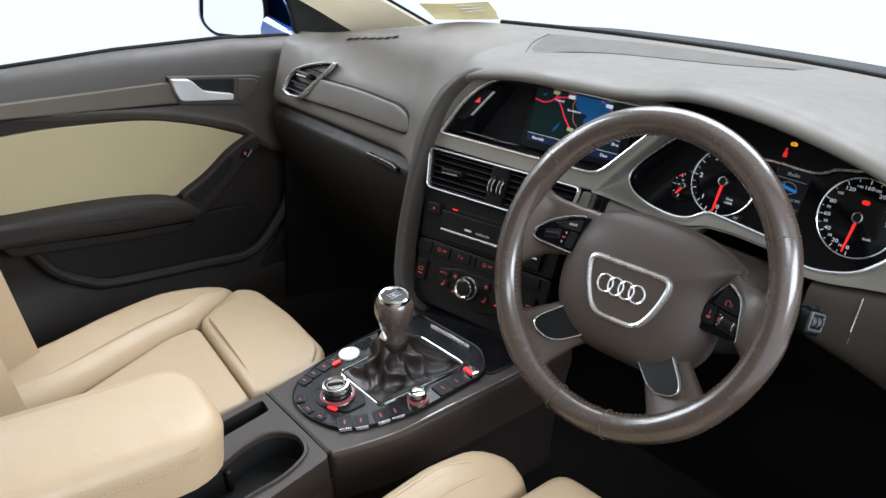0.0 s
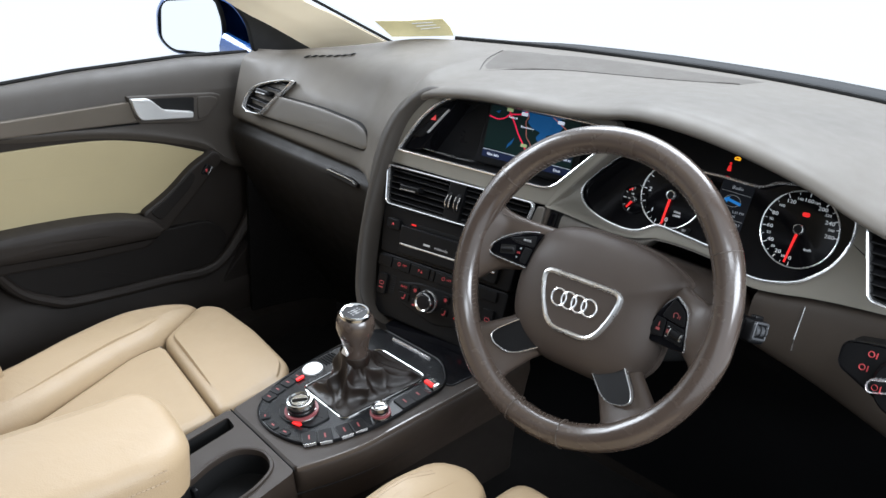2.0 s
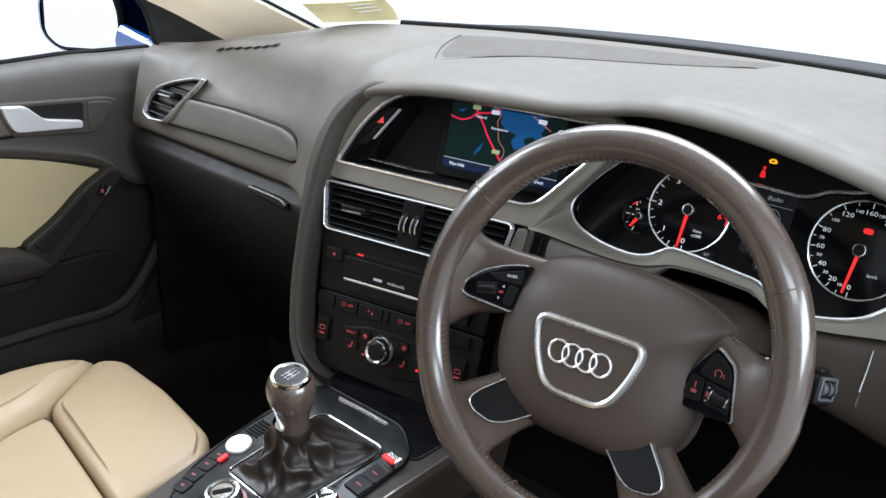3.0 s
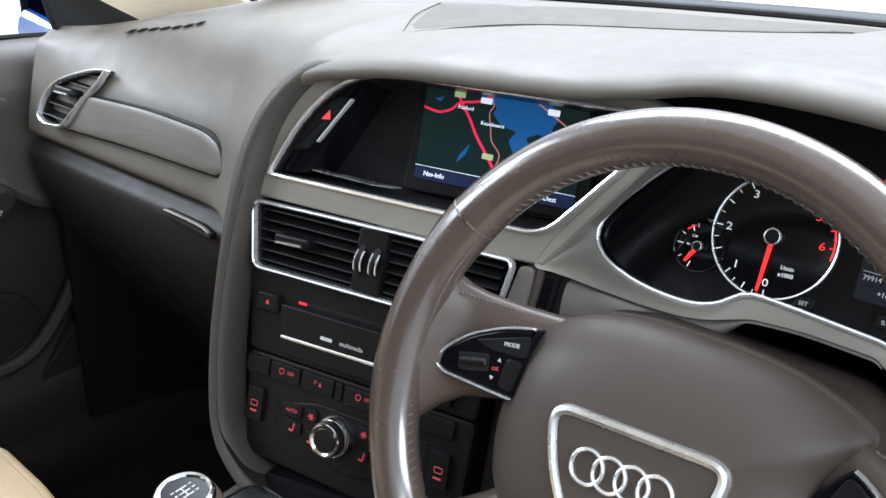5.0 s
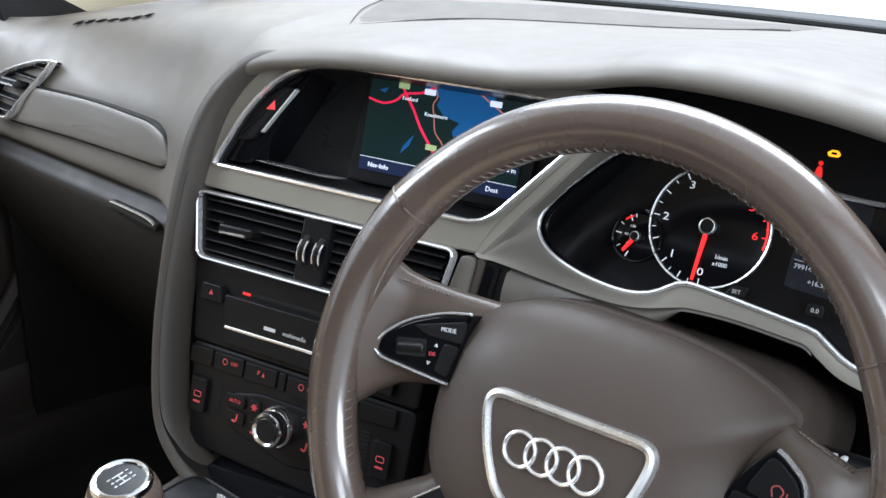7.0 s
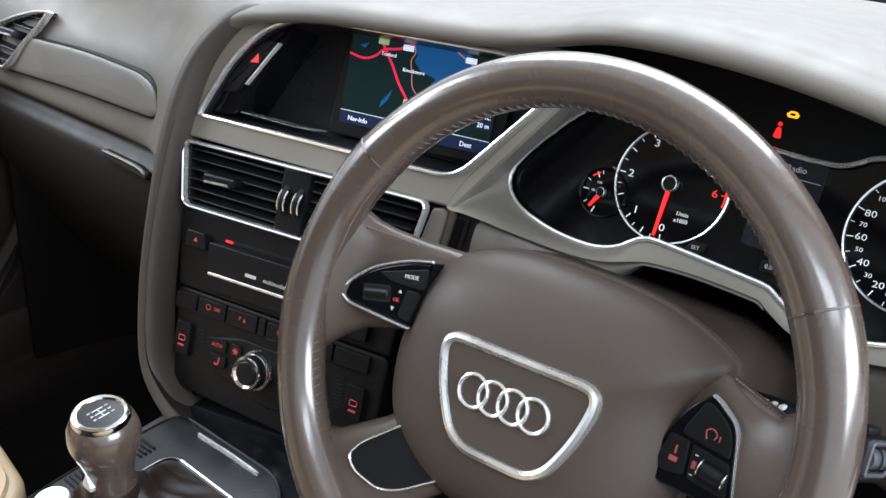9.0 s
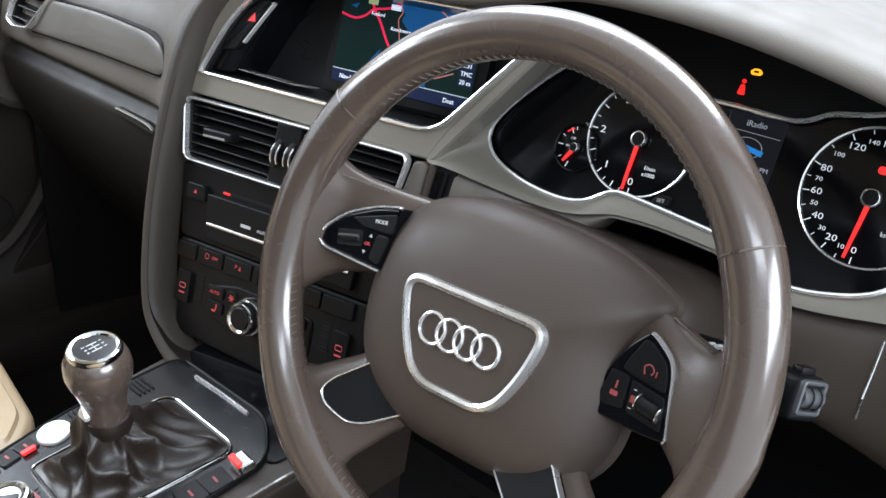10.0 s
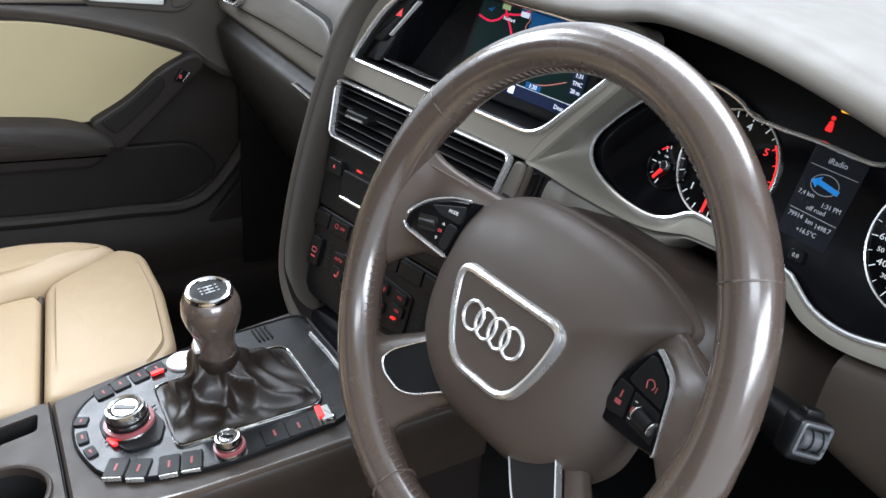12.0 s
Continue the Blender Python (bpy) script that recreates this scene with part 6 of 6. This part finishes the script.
part("glass_gap", band(shrink(gl, -0.004), 0.004, -0.006, 0.0072), RUBBER, mirror)
part("arm", tube([MIR.inverted() @ Vector(p) for p in ((-0.865, 0.285, 0.645), (-0.80, 0.285, 0.635), (-0.72, 0.275, 0.63))], [0.028, 0.03, 0.034], 12, squash=0.6), BLUE, mirror)

# ---- pillar and windscreen ----
pil = thing("windscreen_pillar", Matrix(), "cream cloth covered windscreen pillar", "pillar")
foot = [(-0.598, 0.364, 0.658), (-0.588, 0.380, 0.661), (-0.574, 0.403, 0.663), (-0.558, 0.428, 0.666), (-0.538, 0.458, 0.669), (-0.512, 0.494, 0.672)]
head = [(-0.628, 0.106, 0.817), (-0.620, 0.118, 0.817), (-0.610, 0.136, 0.816), (-0.597, 0.155, 0.818), (-0.583, 0.178, 0.824), (-0.568, 0.200, 0.834)]
far = [(-0.60, -0.30, 1.12), (-0.592, -0.289, 1.118), (-0.582, -0.274, 1.116), (-0.570, -0.257, 1.118), (-0.555, -0.236, 1.122), (-0.541, -0.215, 1.130)]
part("cover", sheet(grid_smooth([foot, [Vector(a).lerp(Vector(b), 0.5) + Vector((0.004, 0.006, -0.006)) for a, b in zip(foot, head)], head, far], 4, 4), 0.006), PILLAR, pil, auto=60)
part("seal", tube([Vector(p) + Vector((0.004, 0.004, 0)) for p in (foot[-1], head[-1], far[-1])], 0.003, 8), RUBBER, pil)
pr = thing("windscreen_pillar", Matrix(), "cream windscreen pillar on the driver's side, painted taupe for shade", "pillar")
# Same cream pillar cloth, its backlit shade put into the colour.
PILLAR_SHADED = material("shaded_pillar_cloth", (0.22, 0.18, 0.145), 0.7, grain=0.3, grain_size=1500)
part("cover", tube(catmull([(0.70, 0.56, 0.79), (0.655, 0.36, 0.895), (0.614, 0.215, 0.975), (0.580, 0.13, 1.022), (0.54, 0.0, 1.09), (0.5, -0.2, 1.2)], 4), 0.030, 12), PILLAR_SHADED, pr)
card = thing("paper_card", Matrix(), "pale yellow paper card standing against the windscreen", "card")
PAPER = material("yellow_paper", (0.62, 0.55, 0.30), 0.7, vary=0.25, vary_size=30)
part("sheet", sheet([[Vector((-0.372, 0.330, 0.745)), Vector((-0.333, 0.372, 0.748)), Vector((-0.293, 0.413, 0.752))], [Vector((-0.386, 0.322, 0.758)), Vector((-0.344, 0.362, 0.764)), Vector((-0.296, 0.405, 0.768))], [Vector((-0.398, 0.310, 0.772)), Vector((-0.35, 0.345, 0.777)), Vector((-0.300, 0.388, 0.785))]], 0.0012), PAPER, card)
for k in range(3):
    part("print_bar", tube([Vector((-0.340 + 0.008 * k, 0.350 + 0.004 * k, 0.7725 - 0.004 * k)), Vector((-0.312 + 0.006 * k, 0.375 + 0.004 * k, 0.777 - 0.004 * k))], 0.0008, 4), WHITE_DIM, card)


# ---- seats and armrest ----
SEAM_CREAM = material("cream_thread", (0.33, 0.25, 0.16), 0.7)
# Dark brown that paints the shadow between cushion and thigh support.
GAP_SHADE = material("painted_gap_shade", (0.07, 0.05, 0.033), 0.7)


def pad(outline, z0, z1, edge, dome, m=None):
    """A stuffed pad: soft edge and a crowned top."""
    ps = resample(rounded(outline, edge * 1.4, 6), 64)
    c = sum(ps, Vector((0, 0))) / len(ps)
    bm = bmesh.new()
    lps = [[(*p, z0) for p in ps]]
    for k in range(7):
        a = math.pi / 2 * k / 6
        lps.append([(*p, z1 - edge + edge * math.sin(a)) for p in shrink(ps, edge * (1 - math.cos(a)))])
    inner = shrink(ps, edge)
    hw, hh = max(abs(p[0] - c[0]) for p in inner), max(abs(p[1] - c[1]) for p in inner)
    for k in (0.97, 0.9, 0.8, 0.65, 0.5, 0.35, 0.2, 0.08):
        lps.append([(*(c + (p - c) * k), z1 + dome * (1 - (k * (p[0] - c[0]) / hw) ** 2) * (1 - (k * (p[1] - c[1]) / hh) ** 2)) for p in inner])
    rings(bm, lps, cap_start=True, cap_end=True)
    return bm


def seamed(skin, ys, across):
    """A sewn line laid over a pad: across(y) gives its place from side to side."""
    line = [skin.ray_cast(Vector((across(y), y, 0.6)), Vector((0, 0, -1)))[0] for y in ys]
    return [p + Vector((0, 0, 0.0001)) for p in line if p]


def passenger_seat(m, label):
    st = thing("front_seat", m, label, "car seat", "front seats")
    part("base", pad([(-0.14, -0.52), (0.19, -0.52), (0.19, -0.05), (-0.14, -0.05)], 0.0, 0.18, 0.03, 0.0), PAD_DARK, st, "dark seat base")
    cu = pad([(0.045, -0.56), (0.205, -0.56), (0.207, -0.186), (-0.040, -0.139), (-0.040, -0.20), (-0.010, -0.29), (0.020, -0.38)], 0.14, 0.264, 0.010, 0.005)
    for v in cu.verts:
        if v.co.z > 0.2:
            v.co.z += 0.08 * (v.co.y + 0.16)
    part("seat_cushion", cu, CREAM, st, "cream leather seat cushion")
    ext = pad([(-0.050, -0.132), (0.208, -0.181), (0.207, -0.060), (0.165, -0.022), (0.03, 0.0), (-0.080, 0.004), (-0.112, -0.025)], 0.14, 0.268, 0.013, 0.010)
    for v in ext.verts:
        v.co.z += 0.06 * (v.co.y + 0.15)
    part("thigh_support", ext, CREAM, st, "cream leather pull-out thigh support")
    # Dark bar in place of the shadow line behind the thigh support.
    part("thigh_gap_shade", tube([(-0.050, -0.139, 0.250), (0.08, -0.1635, 0.248), (0.206, -0.187, 0.244)], 0.004, 6), GAP_SHADE, st)
    far_side = pad([(0.050, -0.56), (0.022, -0.385), (-0.008, -0.295), (-0.038, -0.20), (-0.046, -0.145), (-0.090, -0.052), (-0.116, -0.012), (-0.146, -0.030), (-0.166, -0.080), (-0.170, -0.16), (-0.152, -0.245), (-0.112, -0.37), (-0.072, -0.50), (-0.055, -0.56)], 0.12, 0.284, 0.030, 0.004)
    for v in far_side.verts:
        if v.co.z > 0.18:
            v.co.z += -0.10 * max(0, v.co.y + 0.14) - 0.05 * max(0, v.co.x + 0.09)
    skin = BVHTree.FromBMesh(far_side)
    bo = part("bolster", far_side, CREAM, st, "raised cream leather bolster")
    edge = lambda y: lerp_table(y, [(-0.56, -0.04), (-0.37, -0.094), (-0.245, -0.130), (-0.16, -0.146), (-0.08, -0.142), (-0.03, -0.122)])[0]
    for off in (0.0, 0.005):
        part("bolster_seam", tube(seamed(skin, [-0.52 + 0.02 * k for k in range(25)], lambda y: edge(y) + off), 0.0009, 5), SEAM_CREAM, bo)
    bk = [[(x, y + 0.06 * (1 if k in (0, 1, 4) else 0), z) for k, (x, y) in enumerate(((-0.14, -0.52), (-0.115, -0.49), (-0.05, -0.56), (0.10, -0.56), (0.18, -0.55)))] for z in (0.16, 0.26, 0.36, 0.46, 0.56)]
    bk = [[(x, y - 0.26 * (z - 0.16), z) for x, y, z in r] for r in bk]
    part("backrest", sheet(grid_smooth(bk, 3, 3), 0.07), CREAM, st, "cream leather backrest", auto=60)
    part("belt_buckle", box(-0.080, -0.060, -0.47, -0.455, 0.2, 0.275, 0.004), SATIN, st, "silver belt tongue")
    return st


def driver_seat(m, label):
    st = thing("front_seat", m, label, "car seat", "front seats")
    part("base", pad([(-0.22, -0.52), (0.22, -0.52), (0.22, -0.03), (-0.22, -0.03)], 0.015, 0.19, 0.03, 0.0), PAD_DARK, st, "dark seat base")
    cu = pad([(-0.15, -0.54), (0.15, -0.54), (0.15, -0.185), (-0.15, -0.185)], 0.15, 0.262, 0.02, 0.006)
    for v in cu.verts:
        if v.co.z > 0.2:
            v.co.z += 0.10 * (v.co.y + 0.185)
    part("seat_cushion", cu, CREAM, st, "cream leather seat cushion")
    ext = pad([(-0.145, -0.18), (0.145, -0.18), (0.145, -0.045), (0.095, -0.015), (-0.145, -0.015)], 0.15, 0.270, 0.024, 0.007)
    for v in ext.verts:
        v.co.z += 0.06 * (v.co.y + 0.18)
    part("thigh_support", ext, CREAM, st, "cream leather pull-out thigh support")
    # Thin dark piece that draws the shadow at the thigh support's step.
    part("thigh_gap_shade", box(-0.15, 0.135, -0.184, -0.1795, 0.17, 0.246, 0.001), GAP_SHADE, st)
    for q in (-1, 1):
        b = pad([(q * 0.145, -0.56), (q * 0.235, -0.56), (q * 0.24, -0.09), (q * 0.20, -0.045), (q * 0.15, -0.06)], 0.14, 0.292, 0.034, 0.004)
        for v in b.verts:
            if v.co.z > 0.2:
                v.co.z += 0.045 * (abs(v.co.x) - 0.19) / 0.05 * 0.4 - 0.10 * max(0, v.co.y + 0.16) + 0.16 * min(0, v.co.y + 0.18)
        skin = BVHTree.FromBMesh(b)
        bo = part("bolster", b, CREAM, st, "raised cream leather bolster")
        for off in (0.0, 0.006):
            part("bolster_seam", tube(seamed(skin, [-0.54 + 0.02 * k for k in range(22)], lambda y: q * (0.216 + off - 0.25 * max(0.0, y + 0.16))), 0.0009, 5), SEAM_CREAM, bo)
    return st


passenger_seat(pose(-0.335, -0.035, 0.015), "cream leather front passenger seat with bolsters and thigh support")
driver_seat(pose(0.447, 0.0, 0.036), "cream leather driver seat with bolsters and thigh support")

ARM = CONSOLE.inverted() @ pose(0.058, -0.40, 0.40, -2)
rest = part("armrest", pad([(-0.070, -0.42), (0.104, -0.42), (0.106, -0.06), (0.080, -0.012), (-0.020, 0.008), (-0.060, -0.012)], 0.0, 0.068, 0.026, 0.006), CREAM, con, "cream leather folding armrest", m=ARM, auto=60)
part("armrest_shell", box(-0.07, 0.07, -0.42, -0.03, -0.03, 0.012, 0.008), PAD_DARK, con, m=ARM)
bm = bmesh.new()
for i in range(60):
    y = -0.060 - 0.0058 * i
    tube([(0.1062, y, 0.038), (0.1062, y - 0.004, 0.038)], 0.0008, 4, bm)
    tube([(0.1035, y, 0.0505), (0.1035, y - 0.004, 0.0505)], 0.0008, 4, bm)
tagged(part("stitching", bm, SEAM_CREAM, rest, "double row of beige stitches"), kind="stuff")
part("hinge_block", box(-0.07, 0.07, -0.46, -0.38, -0.14, 0.0, 0.01), PAD_DARK, con, m=ARM)

# ---- floor, closing walls, and an unseen roof and walls added to block light ----
solid("floor", box(-0.78, 0.8, -1.6, 0.6, -0.03, 0.015, 0), CARPET, "dark carpeted car floor", "floor", kind="structure")
solid("floor_mat", plate(rounded([(-0.66, -0.02), (-0.16, -0.02), (-0.16, 0.33), (-0.66, 0.36)], 0.03), 0.014, 0.028, 0.004), CARPET, "dark carpet floor mat before the seat", "floor mat")
sillb = thing("door_sill", Matrix(), "dark plastic door sill trim", "door sill")
part("sill", box(-0.775, -0.64, -1.1, 0.42, 0.0, 0.10, 0.02), PAD_DARK, sillb)
solid("kick_panel", sheet([[(-0.67, 0.20, 0.08), (-0.67, 0.20, 0.57)], [(-0.63, 0.45, 0.08), (-0.63, 0.45, 0.57)]], 0.01), CARPET, "dark footwell side panel", "footwell trim", kind="structure")
solid("wall_front", sheet([[(x, 0.45, 0.0), (x, 0.46, 0.6)] for x in (-0.8, 0.8)], 0.01), PAD_DARK, "dark bulkhead", "bulkhead", kind="structure")
# From here on: unseen pieces that only keep light out of the cabin.
solid("ceiling", box(-0.60, 0.46, -1.5, -0.16, 1.22, 1.26, 0.01), PILLAR, "unseen cream roof panel added to shade the cabin", "ceiling", kind="structure")
solid("shade_wall_right", box(0.76, 0.80, -1.6, -0.86, 0.0, 0.72, 0.0), PAD_DARK, "unseen dark wall added to block light from the rear right", "wall", kind="structure")
solid("light_block_right", box(0.74, 0.80, -0.86, 0.55, 0.0, 0.36, 0.01), PAD_DARK, "unseen dark block added to stop low light on the driver side", "door sill", kind="structure")
solid("shade_wall_left", box(-0.80, -0.74, -1.6, -0.80, 0.60, 1.24, 0.0), PAD_DARK, "unseen dark wall added to cut light from the rear left", "wall", kind="structure")
solid("shade_wall_rear", box(-0.78, 0.8, -1.64, -1.6, 0.0, 1.20, 0.0), PAD_DARK, "unseen dark wall added to cut light from behind", "wall", kind="structure")
